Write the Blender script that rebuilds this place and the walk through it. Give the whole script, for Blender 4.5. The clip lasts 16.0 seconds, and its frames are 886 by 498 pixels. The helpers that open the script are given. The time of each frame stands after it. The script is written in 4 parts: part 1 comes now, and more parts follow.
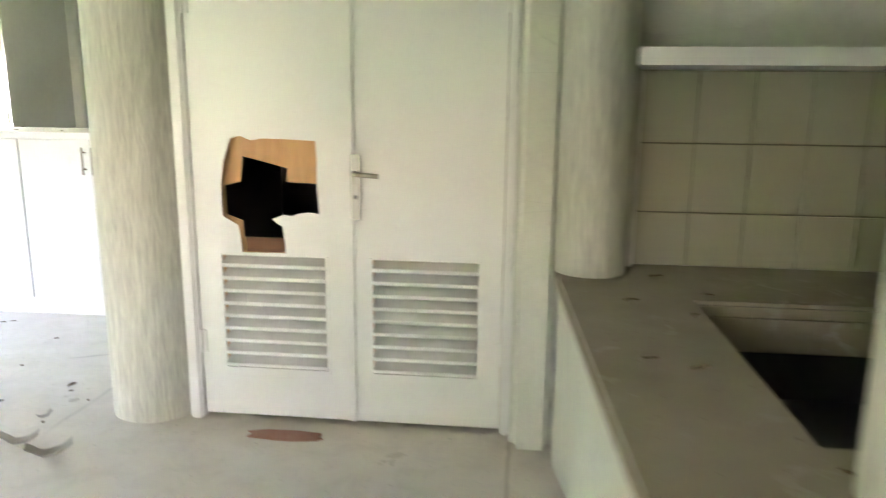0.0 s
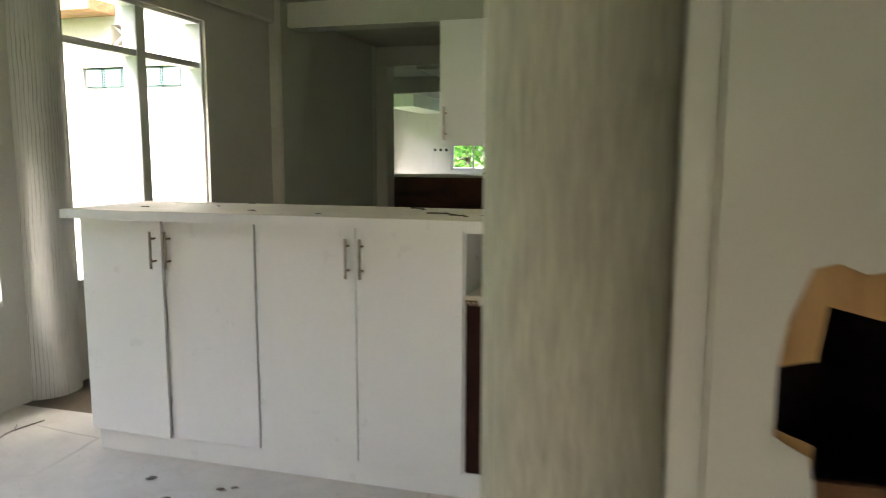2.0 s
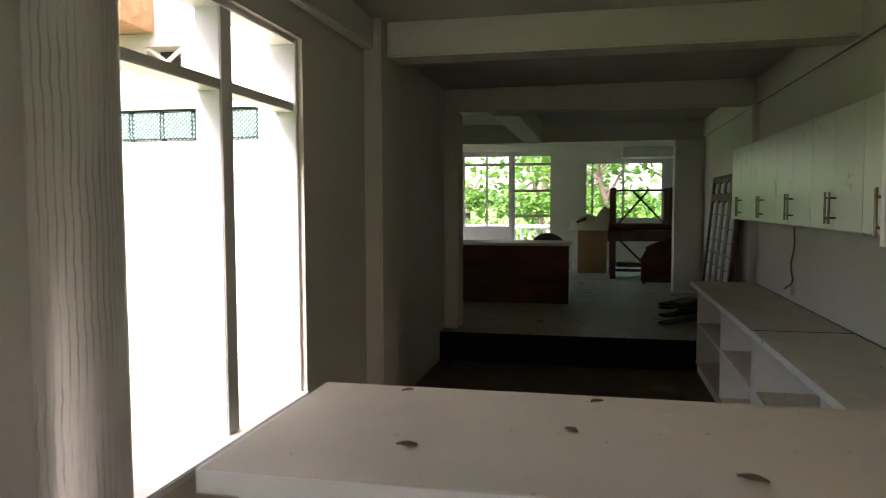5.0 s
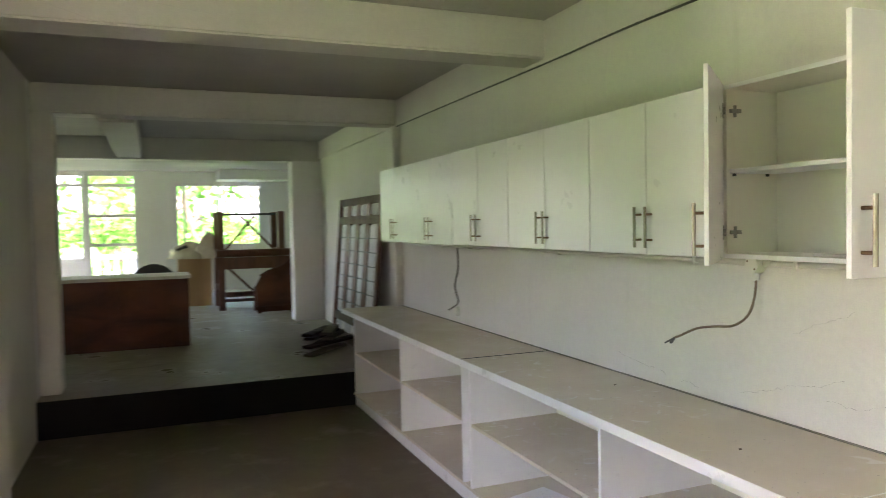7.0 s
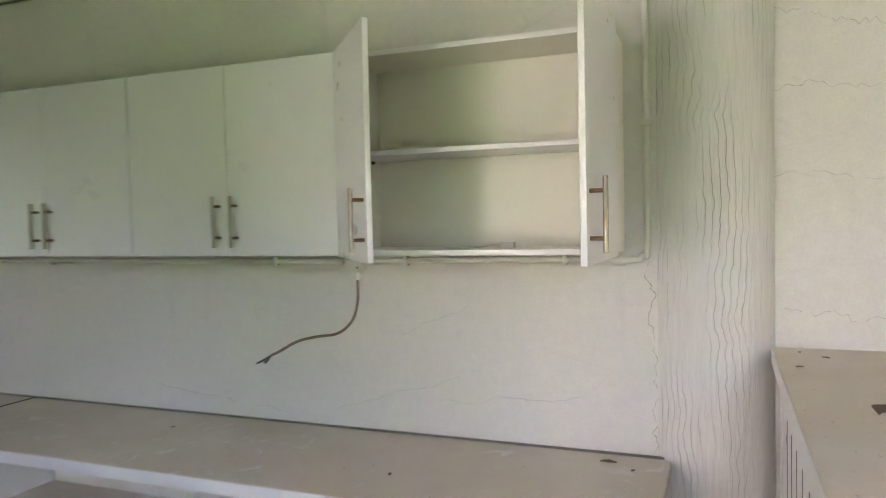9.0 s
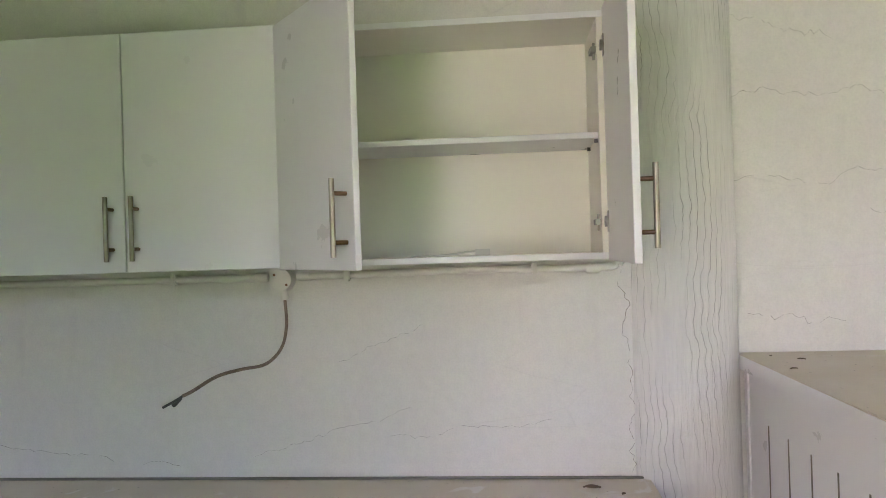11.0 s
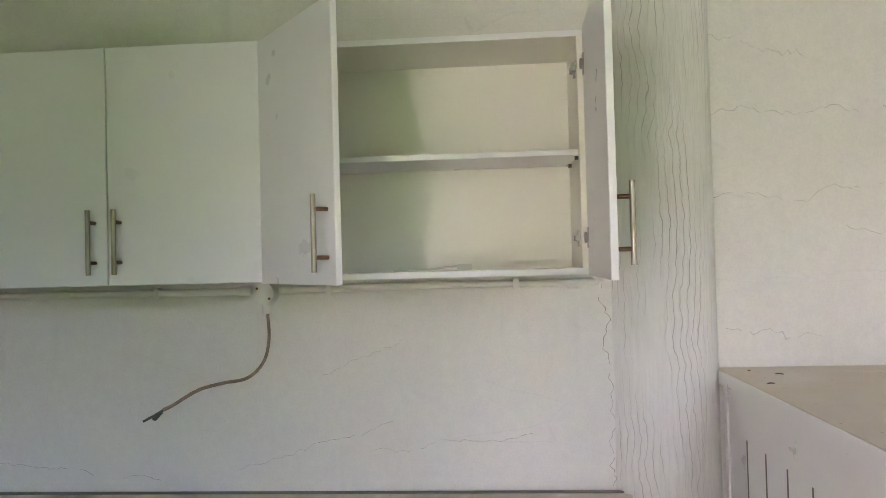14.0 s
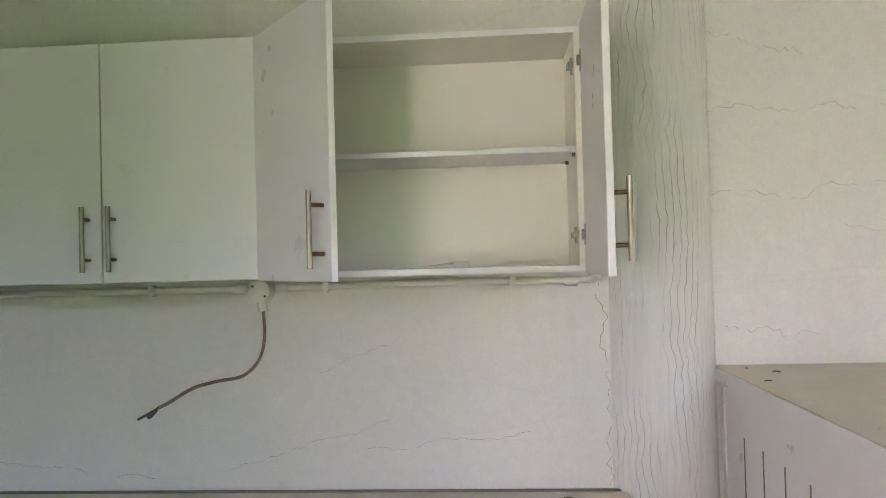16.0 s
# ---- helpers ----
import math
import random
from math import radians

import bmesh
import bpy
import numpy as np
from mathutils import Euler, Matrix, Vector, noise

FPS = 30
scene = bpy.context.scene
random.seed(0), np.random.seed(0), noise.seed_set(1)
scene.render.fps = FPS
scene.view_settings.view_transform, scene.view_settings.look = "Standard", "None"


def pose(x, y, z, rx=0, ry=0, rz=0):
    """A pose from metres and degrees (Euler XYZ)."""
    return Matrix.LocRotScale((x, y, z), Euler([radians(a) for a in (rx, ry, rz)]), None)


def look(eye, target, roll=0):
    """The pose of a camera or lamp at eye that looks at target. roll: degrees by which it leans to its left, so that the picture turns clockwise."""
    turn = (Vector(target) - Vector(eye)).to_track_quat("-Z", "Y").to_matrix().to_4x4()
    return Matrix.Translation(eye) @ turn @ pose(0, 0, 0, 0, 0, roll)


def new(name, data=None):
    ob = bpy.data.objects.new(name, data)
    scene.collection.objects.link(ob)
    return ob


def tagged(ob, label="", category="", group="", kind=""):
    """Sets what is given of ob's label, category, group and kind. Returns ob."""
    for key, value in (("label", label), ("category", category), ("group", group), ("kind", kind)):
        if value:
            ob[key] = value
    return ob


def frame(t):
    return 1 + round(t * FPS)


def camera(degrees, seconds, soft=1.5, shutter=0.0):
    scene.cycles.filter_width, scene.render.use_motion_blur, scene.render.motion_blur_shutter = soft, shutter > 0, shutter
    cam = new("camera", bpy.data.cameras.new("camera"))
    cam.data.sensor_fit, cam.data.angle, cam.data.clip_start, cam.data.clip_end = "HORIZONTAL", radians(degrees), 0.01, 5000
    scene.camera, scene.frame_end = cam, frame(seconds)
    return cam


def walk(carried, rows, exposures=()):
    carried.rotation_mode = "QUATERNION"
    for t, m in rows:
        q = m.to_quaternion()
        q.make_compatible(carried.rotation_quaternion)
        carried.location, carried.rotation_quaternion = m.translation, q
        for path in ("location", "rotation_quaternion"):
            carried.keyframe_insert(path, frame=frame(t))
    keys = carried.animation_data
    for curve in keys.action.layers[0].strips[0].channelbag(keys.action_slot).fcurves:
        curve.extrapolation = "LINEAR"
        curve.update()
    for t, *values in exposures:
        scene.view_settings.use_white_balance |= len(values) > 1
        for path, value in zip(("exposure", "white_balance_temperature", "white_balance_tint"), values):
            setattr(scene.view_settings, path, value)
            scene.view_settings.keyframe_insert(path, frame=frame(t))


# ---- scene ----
cam = camera(63.8, 16.0, 0.65, 0.5)
PATH = [
    (0, (-0.092, 0.289, 1.413), (-0.304, 2.235, 1.005), 0.6),
    (0.5, (-0.494, 0.608, 1.442), (-0.82, 2.548, 1.079), 0.1),
    (1, (-0.916, 0.946, 1.45), (-1.365, 2.875, 1.176), 0.2),
    (1.5, (-1.243, 1.333, 1.431), (-1.72, 3.257, 1.165), 0.1),
    (2, (-1.601, 1.738, 1.456), (-2.149, 3.643, 1.193), 0.2),
    (2.5, (-1.995, 2.031, 1.468), (-2.565, 3.932, 1.22), 0.3),
    (3, (-2.351, 2.339, 1.481), (-2.923, 4.24, 1.239), 0.2),
    (3.2, (-2.511, 2.444, 1.498), (-3.08, 4.347, 1.265), 0.2),
    (5.3, (-3.626, 3.436, 1.667), (-3.957, 5.405, 1.554), -0.6),
    (5.5, (-3.658, 3.504, 1.669), (-3.853, 5.491, 1.562), -0.6),
    (6, (-3.795, 3.788, 1.619), (-3.545, 5.77, 1.528), -0.8),
    (6.5, (-3.999, 4.015, 1.651), (-3.5, 5.95, 1.566), -1.1),
    (7, (-4.247, 4.229, 1.656), (-3.498, 6.083, 1.585), -1.1),
    (7.5, (-4.356, 4.497, 1.646), (-3.314, 6.202, 1.56), -1.7),
    (8, (-4.366, 4.71, 1.634), (-3.037, 6.202, 1.557), -1.9),
    (8.5, (-4.388, 4.915, 1.619), (-2.715, 6.01, 1.547), -1.3),
    (9, (-4.291, 5.169, 1.618), (-2.432, 5.9, 1.534), -1.3),
    (9.2, (-4.221, 5.29, 1.636), (-2.321, 5.91, 1.561), -1.2),
    (11.5, (-4.135, 5.73, 1.531), (-2.141, 5.887, 1.54), -1.9),
    (12, (-4.145, 5.71, 1.548), (-2.151, 5.861, 1.564), -1.8),
    (12.5, (-4.158, 5.714, 1.552), (-2.164, 5.858, 1.591), -1.6),
    (13, (-4.168, 5.711, 1.554), (-2.174, 5.858, 1.598), -1.6),
    (13.5, (-4.154, 5.711, 1.552), (-2.16, 5.854, 1.587), -1.6),
    (14, (-4.149, 5.703, 1.551), (-2.154, 5.845, 1.585), -1.5),
    (14.5, (-4.152, 5.701, 1.543), (-2.157, 5.837, 1.584), -1.5),
    (15, (-4.139, 5.709, 1.543), (-2.144, 5.844, 1.576), -1.5),
    (15.5, (-4.128, 5.71, 1.541), (-2.133, 5.844, 1.577), -1.5),
    (16, (-4.14, 5.703, 1.542), (-2.145, 5.836, 1.577), -1.5),
]
EXPOSURES = [(0, 5.45, 5950, 18), (0.5, 4.65, 6150, 18), (1.0, 3.65, 6350, 17), (1.5, 3.45, 6400, 16), (2.0, 3.55, 6500, 15), (3, 3.2, 6700, 18), (5.5, 3.0, 6700, 30), (6.0, 4.1, 6500, 28), (6.5, 4.65, 6450, 31), (7.5, 4.85, 6450, 33), (8.5, 4.5, 6150, 36), (12, 4.3, 5950, 37), (16, 4.3, 5950, 37)]
walk(cam, [(t, look(eye, target, roll)) for t, eye, target, roll in PATH], EXPOSURES)

# ---- world and sun: a bright, hazy overcast day ----
world = bpy.data.worlds.new("sky")
world.use_nodes = True
scene.world = world
wn = world.node_tree.nodes
sky = wn.new("ShaderNodeTexSky")
sky.sky_type = "NISHITA"
sky.sun_disc = False
sky.sun_elevation, sky.sun_rotation = radians(42), radians(194)
sky.dust_density = 3.0
wn["Background"].inputs["Strength"].default_value = 0.12
world.node_tree.links.new(sky.outputs["Color"], wn["Background"].inputs["Color"])
sun = new("sun", bpy.data.lights.new("sun", "SUN"))
sun.data.energy, sun.data.angle, sun.data.color = 2.8, radians(24), (1.0, 0.96, 0.90)
sun.matrix_world = look((-2.2, -9.0, 8.4), (0, 0, 0))


# ---- materials ----
class Nodes:
    """A small builder for node materials."""

    def __init__(self, name, rough=0.5, metal=0.0, spec=0.5):
        self.mat = bpy.data.materials.new(name)
        self.mat.use_nodes = True
        self.tree = self.mat.node_tree
        self.bsdf = self.tree.nodes["Principled BSDF"]
        self.bsdf.inputs["Roughness"].default_value = rough
        self.bsdf.inputs["Metallic"].default_value = metal
        self.bsdf.inputs["Specular IOR Level"].default_value = spec
        self.coord = self.tree.nodes.new("ShaderNodeTexCoord").outputs["Object"]

    def node(self, kind, **values):
        n = self.tree.nodes.new(kind)
        for key, value in values.items():
            n.inputs[key.replace("_", " ")].default_value = value
        return n

    def link(self, a, b):
        self.tree.links.new(a, b)

    def place(self, scale=(1, 1, 1), world=False):
        m = self.node("ShaderNodeMapping")
        m.inputs["Scale"].default_value = scale
        if world:
            self.link(self.tree.nodes.new("ShaderNodeNewGeometry").outputs["Position"], m.inputs["Vector"])
        else:
            self.link(self.coord, m.inputs["Vector"])
        return m.outputs["Vector"]

    def noise(self, scale, detail=4.0, stretch=(1, 1, 1), rough=0.55, distort=0.0, world=True):
        n = self.node("ShaderNodeTexNoise", Scale=scale, Detail=detail, Roughness=rough, Distortion=distort)
        self.link(self.place(stretch, world), n.inputs["Vector"])
        return n.outputs["Fac"]

    def ramp(self, fac, stops):
        r = self.node("ShaderNodeValToRGB")
        el = r.color_ramp.elements
        while len(el) < len(stops):
            el.new(0.5)
        for e, (p, c) in zip(el, stops):
            e.position = p
            e.color = (*c, 1) if not isinstance(c, (int, float)) else (c, c, c, 1)
        self.link(fac, r.inputs["Fac"])
        return r.outputs["Color"]

    def mix(self, fac, a, b, mode="MIX"):
        n = self.tree.nodes.new("ShaderNodeMix")
        n.data_type, n.blend_type = "RGBA", mode
        for sock, v in ((n.inputs[0], fac), (n.inputs[6], a), (n.inputs[7], b)):
            if isinstance(v, (int, float)):
                sock.default_value = v
            elif isinstance(v, tuple):
                sock.default_value = (*v, 1)
            else:
                self.link(v, sock)
        return n.outputs[2]

    def math(self, op, a, b):
        n = self.tree.nodes.new("ShaderNodeMath")
        n.operation = op
        for sock, v in zip(n.inputs, (a, b)):
            if isinstance(v, (int, float)):
                sock.default_value = v
            else:
                self.link(v, sock)
        return n.outputs[0]

    def colour(self, c):
        if isinstance(c, tuple):
            self.bsdf.inputs["Base Color"].default_value = (*c, 1)
        else:
            self.link(c, self.bsdf.inputs["Base Color"])
        return self

    def rough(self, r):
        self.link(r, self.bsdf.inputs["Roughness"])
        return self

    def bump(self, height, strength=0.3, distance=0.01):
        b = self.node("ShaderNodeBump", Strength=strength, Distance=distance)
        self.link(height, b.inputs["Height"])
        self.link(b.outputs["Normal"], self.bsdf.inputs["Normal"])
        return self

    def cracks(self, scale, width, gate=(0.52, 0.6), stretch=(1, 1, 1)):
        """Thin broken hairlines: 1 on a crack."""
        warp = self.node("ShaderNodeTexNoise", Scale=scale * 1.6, Detail=5.0)
        self.link(self.place((1, 1, 1), True), warp.inputs["Vector"])
        add = self.tree.nodes.new("ShaderNodeVectorMath")
        add.operation = "MULTIPLY_ADD"
        self.link(warp.outputs["Color"], add.inputs[0])
        add.inputs[1].default_value = (0.13, 0.13, 0.13)
        self.link(self.place(stretch, True), add.inputs[2])
        v = self.node("ShaderNodeTexVoronoi", Scale=scale)
        v.feature = "DISTANCE_TO_EDGE"
        self.link(add.outputs[0], v.inputs["Vector"])
        line = self.ramp(v.outputs["Distance"], [(0.0, 1.0), (width, 0.0)])
        gated = self.ramp(self.noise(scale * 0.9, 3), [(gate[0], 0.0), (gate[1], 1.0)])
        return self.math("MULTIPLY", line, gated)


def plaster(name, base, stain, crack=0.45, rough=0.75):
    n = Nodes(name, rough)
    big = n.ramp(n.noise(0.9, 5), [(0.35, 0.0), (0.75, 1.0)])
    c = n.mix(big, base, stain)
    fine = n.ramp(n.noise(30, 8, (1, 1, 1), 0.7), [(0.3, 0.91), (0.7, 1.0)])
    c = n.mix(0.8, c, fine, "MULTIPLY")
    pores = n.ramp(n.noise(170, 3), [(0.3, 0.93), (0.6, 1.0)])
    c = n.mix(0.9, c, pores, "MULTIPLY")
    runs = n.ramp(n.noise(3.0, 5, (3.0, 3.0, 0.35)), [(0.6, 0.0), (0.8, 1.0)])
    c = n.mix(n.math("MULTIPLY", runs, 0.25), c, tuple(0.6 * x for x in stain))
    line = n.cracks(1.6, 0.006, (0.5, 0.6), (0.7, 0.7, 3.4))
    c = n.mix(n.math("MULTIPLY", line, crack), c, (0.16, 0.14, 0.10))
    n.colour(c)
    h = n.math("SUBTRACT", n.noise(60, 5), n.math("MULTIPLY", line, 1.5))
    return n.bump(h, 0.12, 0.004).mat


def grained(name, base, groove, dark=0.5, count=44.0, width=0.07, stray=2.5, tone=0.72, sparse=0.36):
    """Plaster combed upright like bark: wandering broken grooves round a column, count of them in a full turn."""
    n = Nodes(name, 0.72)
    turn = n.node("ShaderNodeTexGradient")
    turn.gradient_type = "RADIAL"
    n.link(n.coord, turn.inputs["Vector"])
    wander = n.noise(3.2, 4, (1, 1, 1.1), 0.6, 0.2)
    around = n.math("ADD", n.math("MULTIPLY", turn.outputs["Fac"], count), n.math("MULTIPLY", wander, stray))
    slot = n.math("FRACT", around, 0.0)
    line = n.ramp(slot, [(0.5 - width, 0.0), (0.5 - width * 0.4, 1.0), (0.5 + width * 0.4, 1.0), (0.5 + width, 0.0)])
    gate = n.ramp(n.noise(9.0, 3, (1, 1, 0.25)), [(sparse, 0.0), (sparse + 0.2, 1.0)])
    cut = n.math("MULTIPLY", line, gate)
    comb = n.noise(80, 7, (1, 1, 0.09), 0.7, 0.3)
    patch = n.ramp(n.noise(5.0, 4, (1, 1, 0.3)), [(0.3, 0.0), (0.7, 1.0)])
    c = n.mix(n.ramp(comb, [(0.3, 0.0), (0.7, 1.0)]), tuple(tone * x for x in base), base)
    c = n.mix(n.math("MULTIPLY", patch, 0.35), c, tuple(tone * x for x in base))
    c = n.mix(n.math("MULTIPLY", cut, dark), c, groove)
    n.colour(c)
    return n.bump(n.math("SUBTRACT", comb, n.math("MULTIPLY", cut, 1.5 * dark)), 0.6, 0.006).mat


def smooth(name, base, rough=0.35, wear=0.12, tint=(0.45, 0.42, 0.34), scale=3.0, spec=0.5):
    """Laminate or paint, with faint smudges and dust."""
    n = Nodes(name, rough, 0.0, spec)
    smear = n.ramp(n.noise(scale, 6, (1, 1, 1), 0.65), [(0.3, 0.0), (0.9, 1.0)])
    c = n.mix(n.math("MULTIPLY", smear, wear), base, tint)
    specks = n.ramp(n.noise(70, 2), [(0.72, 0.0), (0.78, 1.0)])
    c = n.mix(n.math("MULTIPLY", specks, wear * 0.25), c, (0.2, 0.17, 0.12))
    n.colour(c)
    n.rough(n.ramp(n.noise(9, 5), [(0.2, rough * 0.95), (0.8, min(1.0, rough * 1.08))]))
    return n.bump(n.noise(120, 3), 0.05, 0.002).mat


def dusty(name, base, dust, wipe):
    """A board top under old dust, with wiped swirls and specks."""
    n = Nodes(name, 0.55)
    c = n.mix(n.ramp(n.noise(1.6, 6), [(0.3, 0.0), (0.7, 1.0)]), base, dust)
    swirl = n.ramp(n.noise(5.5, 4, (1, 1, 1), 0.5, 2.6), [(0.60, 0.0), (0.66, 1.0)])
    gate = n.ramp(n.noise(1.4, 2), [(0.46, 0.0), (0.58, 1.0)])
    c = n.mix(n.math("MULTIPLY", n.math("MULTIPLY", swirl, gate), 0.7), c, wipe)
    c = n.mix(n.math("MULTIPLY", n.ramp(n.noise(55, 2), [(0.70, 0.0), (0.75, 1.0)]), 0.6), c, (0.12, 0.09, 0.06))
    n.colour(c)
    n.rough(n.ramp(n.noise(4, 5), [(0.3, 0.35), (0.7, 0.75)]))
    return n.bump(n.noise(90, 4), 0.08, 0.002).mat


def timber(name, dark, light, rough=0.4, axis=(0.12, 1, 1), scale=14.0, spec=0.5):
    n = Nodes(name, rough, 0.0, spec)
    grain = n.noise(scale, 6, axis, 0.6, 0.8)
    c = n.mix(n.ramp(grain, [(0.3, 0.0), (0.7, 1.0)]), dark, light)
    c = n.mix(n.math("MULTIPLY", n.ramp(n.noise(2.2, 4), [(0.5, 0.0), (0.8, 1.0)]), 0.15), c, tuple(0.6 * x for x in dark))
    n.colour(c)
    n.rough(n.ramp(n.noise(6, 4), [(0.3, rough * 0.7), (0.7, min(1, rough * 1.5))]))
    return n.bump(grain, 0.15, 0.003).mat


def screed(name, pale=(0.66, 0.61, 0.53), grey=(0.57, 0.52, 0.44), trodden=(0.42, 0.38, 0.31), gloss=0.22):
    """A cement floor: cream dust over grey, darker trodden marks, slight gloss."""
    n = Nodes(name, 0.5)
    c = n.mix(n.ramp(n.noise(0.8, 6, (1, 1, 1), 0.6), [(0.3, 0.0), (0.7, 1.0)]), pale, grey)
    c = n.mix(n.ramp(n.noise(6, 6, (1, 1, 1), 0.7, 0.6), [(0.45, 0.0), (0.85, 0.55)]), c, trodden)
    line = n.cracks(0.7, 0.006, (0.48, 0.55))
    c = n.mix(n.math("MULTIPLY", line, 0.5), c, (0.14, 0.12, 0.09))
    c = n.mix(n.math("MULTIPLY", n.ramp(n.noise(40, 3), [(0.66, 0.0), (0.74, 1.0)]), 0.5), c, (0.17, 0.14, 0.10))
    n.colour(c)
    n.rough(n.ramp(n.noise(2.5, 5), [(0.30, gloss), (0.44, 0.55)]))
    return n.bump(n.noise(35, 5), 0.12, 0.004).mat


def metal(name, base, rust, rough=0.28):
    n = Nodes(name, rough, 1.0)
    n.colour(n.mix(n.ramp(n.noise(60, 4, (1, 1, 0.2)), [(0.5, 0.0), (0.75, 1.0)]), base, rust))
    return n.bump(n.noise(300, 2, (1, 1, 0.05)), 0.05, 0.001).mat


def leafy(name, a, b):
    n = Nodes(name, 0.5)
    info = n.tree.nodes.new("ShaderNodeNewGeometry").outputs["Random Per Island"]
    n.colour(n.mix(info, a, b))
    n.bsdf.inputs["Subsurface Weight"].default_value = 0.0
    tr = n.tree.nodes.new("ShaderNodeBsdfTranslucent")
    n.link(n.mix(info, tuple(1.5 * x for x in a), tuple(1.5 * x for x in b)), tr.inputs["Color"])
    m = n.tree.nodes.new("ShaderNodeMixShader")
    m.inputs[0].default_value = 0.4
    n.link(n.bsdf.outputs[0], m.inputs[1])
    n.link(tr.outputs[0], m.inputs[2])
    n.link(m.outputs[0], n.tree.nodes["Material Output"].inputs["Surface"])
    return n.mat


WALL = plaster("wall_plaster", (0.77, 0.745, 0.69), (0.69, 0.665, 0.58), 0.07)
PIER = plaster("olive_white_plaster", (0.70, 0.69, 0.59), (0.62, 0.61, 0.49), 0.15)
# inner walls of the closet, very dark all over
CLOSET_DARK = plaster("very_dark_plaster", (0.12, 0.11, 0.10), (0.08, 0.075, 0.07), 0.2, 0.9)
# tone held below wall_plaster to darken the over-lit passage end
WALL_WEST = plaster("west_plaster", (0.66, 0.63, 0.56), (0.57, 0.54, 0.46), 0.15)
FAR_WALL = plaster("white_wall_paint", (0.80, 0.79, 0.76), (0.72, 0.71, 0.66), 0.15)
# ceiling and beams coloured darker so less light bounces onto the upper walls
CEILING = plaster("ceiling_paint_darkened", (0.47, 0.46, 0.39), (0.38, 0.37, 0.31), 0.1)
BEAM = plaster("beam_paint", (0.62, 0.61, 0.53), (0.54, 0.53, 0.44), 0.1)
OUTSIDE = plaster("outside_plaster", (0.76, 0.71, 0.62), (0.66, 0.61, 0.51), 0.4, 0.9)
COLUMN = grained("combed_plaster", (0.74, 0.72, 0.60), (0.30, 0.27, 0.16), 0.14, 71.0, 0.3, 6.0, 0.54)
BARKED = grained("cracked_combed_plaster", (0.66, 0.64, 0.58), (0.10, 0.085, 0.06), 0.95, 60.0, 0.075, 1.8, 0.86, 0.42)
CORNER = grained("corner_combed_plaster", (0.77, 0.75, 0.69), (0.13, 0.11, 0.075), 0.6, 62.0, 0.06, 4.5, 0.86, 0.42)
TRIM = smooth("window_paint", (0.74, 0.73, 0.70), 0.5, 0.3)
FLOOR = screed("cement_floor")
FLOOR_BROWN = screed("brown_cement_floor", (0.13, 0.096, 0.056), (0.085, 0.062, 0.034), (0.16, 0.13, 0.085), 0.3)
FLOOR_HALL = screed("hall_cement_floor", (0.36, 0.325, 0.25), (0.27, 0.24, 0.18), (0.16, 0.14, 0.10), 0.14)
RISER = smooth("near_black_riser", (0.014, 0.013, 0.012), 0.95, 0.2, (0.03, 0.027, 0.023), 3.0, 0.1)
LAMINATE = smooth("white_laminate", (0.80, 0.79, 0.77), 0.28, 0.035)
LAMINATE_IN = smooth("cream_laminate", (0.85, 0.82, 0.70), 0.4, 0.05)
DOORPAINT = smooth("white_door_paint", (0.76, 0.74, 0.69), 0.3, 0.06)
TOP = dusty("dusty_worktop", (0.67, 0.60, 0.48), (0.60, 0.53, 0.41), (0.75, 0.73, 0.68))
TOP_CEMENT = dusty("cement_counter", (0.40, 0.35, 0.27), (0.33, 0.285, 0.21), (0.46, 0.43, 0.37))
# base colour lowered to stand in for reflections of a dark room
STEEL = metal("brushed_steel", (0.30, 0.275, 0.225), (0.20, 0.15, 0.10), 0.3)
DULL = metal("dull_steel", (0.34, 0.33, 0.30), (0.22, 0.18, 0.13), 0.42)
CRACK = smooth("crack_dirt", (0.20, 0.175, 0.13), 0.9, 0.3)
BRONZE = metal("rusted_post", (0.20, 0.12, 0.07), (0.10, 0.05, 0.03), 0.45)
PLY = timber("torn_plywood", (0.50, 0.28, 0.12), (0.64, 0.40, 0.19), 0.8, (1, 1, 0.1))
MAHOGANY = timber("dark_red_wood", (0.040, 0.013, 0.005), (0.13, 0.046, 0.016), 0.5, (0.2, 1, 0.6), 5.0, 0.2)
NEARBLACK = timber("stained_board", (0.014, 0.0035, 0.002), (0.036, 0.009, 0.005), 0.5, (1, 1, 0.1), 14.0, 0.12)
OLDWOOD = timber("old_brown_wood", (0.075, 0.027, 0.012), (0.16, 0.060, 0.028), 0.5, (1, 1, 0.1))
GREYWOOD = timber("weathered_wood", (0.10, 0.085, 0.065), (0.22, 0.19, 0.15), 0.7)
DRYWOOD = timber("dry_brown_wood", (0.09, 0.065, 0.045), (0.19, 0.145, 0.10), 0.7)
BEAMWOOD = timber("roof_timber", (0.22, 0.12, 0.05), (0.36, 0.21, 0.10), 0.7)
DARKPLANK = timber("brown_plank", (0.14, 0.065, 0.03), (0.22, 0.11, 0.055), 0.8)
CARTON = timber("cardboard", (0.42, 0.27, 0.14), (0.50, 0.34, 0.19), 0.85, (1, 1, 0.1), 5)
PVC = smooth("painted_conduit", (0.70, 0.69, 0.60), 0.45, 0.25)
CABLE = smooth("old_cable_sheath", (0.27, 0.19, 0.13), 0.5, 0.95, (0.06, 0.03, 0.018), 55)
DARKCABLE = smooth("dark_cable_sheath", (0.10, 0.085, 0.06), 0.6, 0.4, (0.2, 0.16, 0.12), 40)
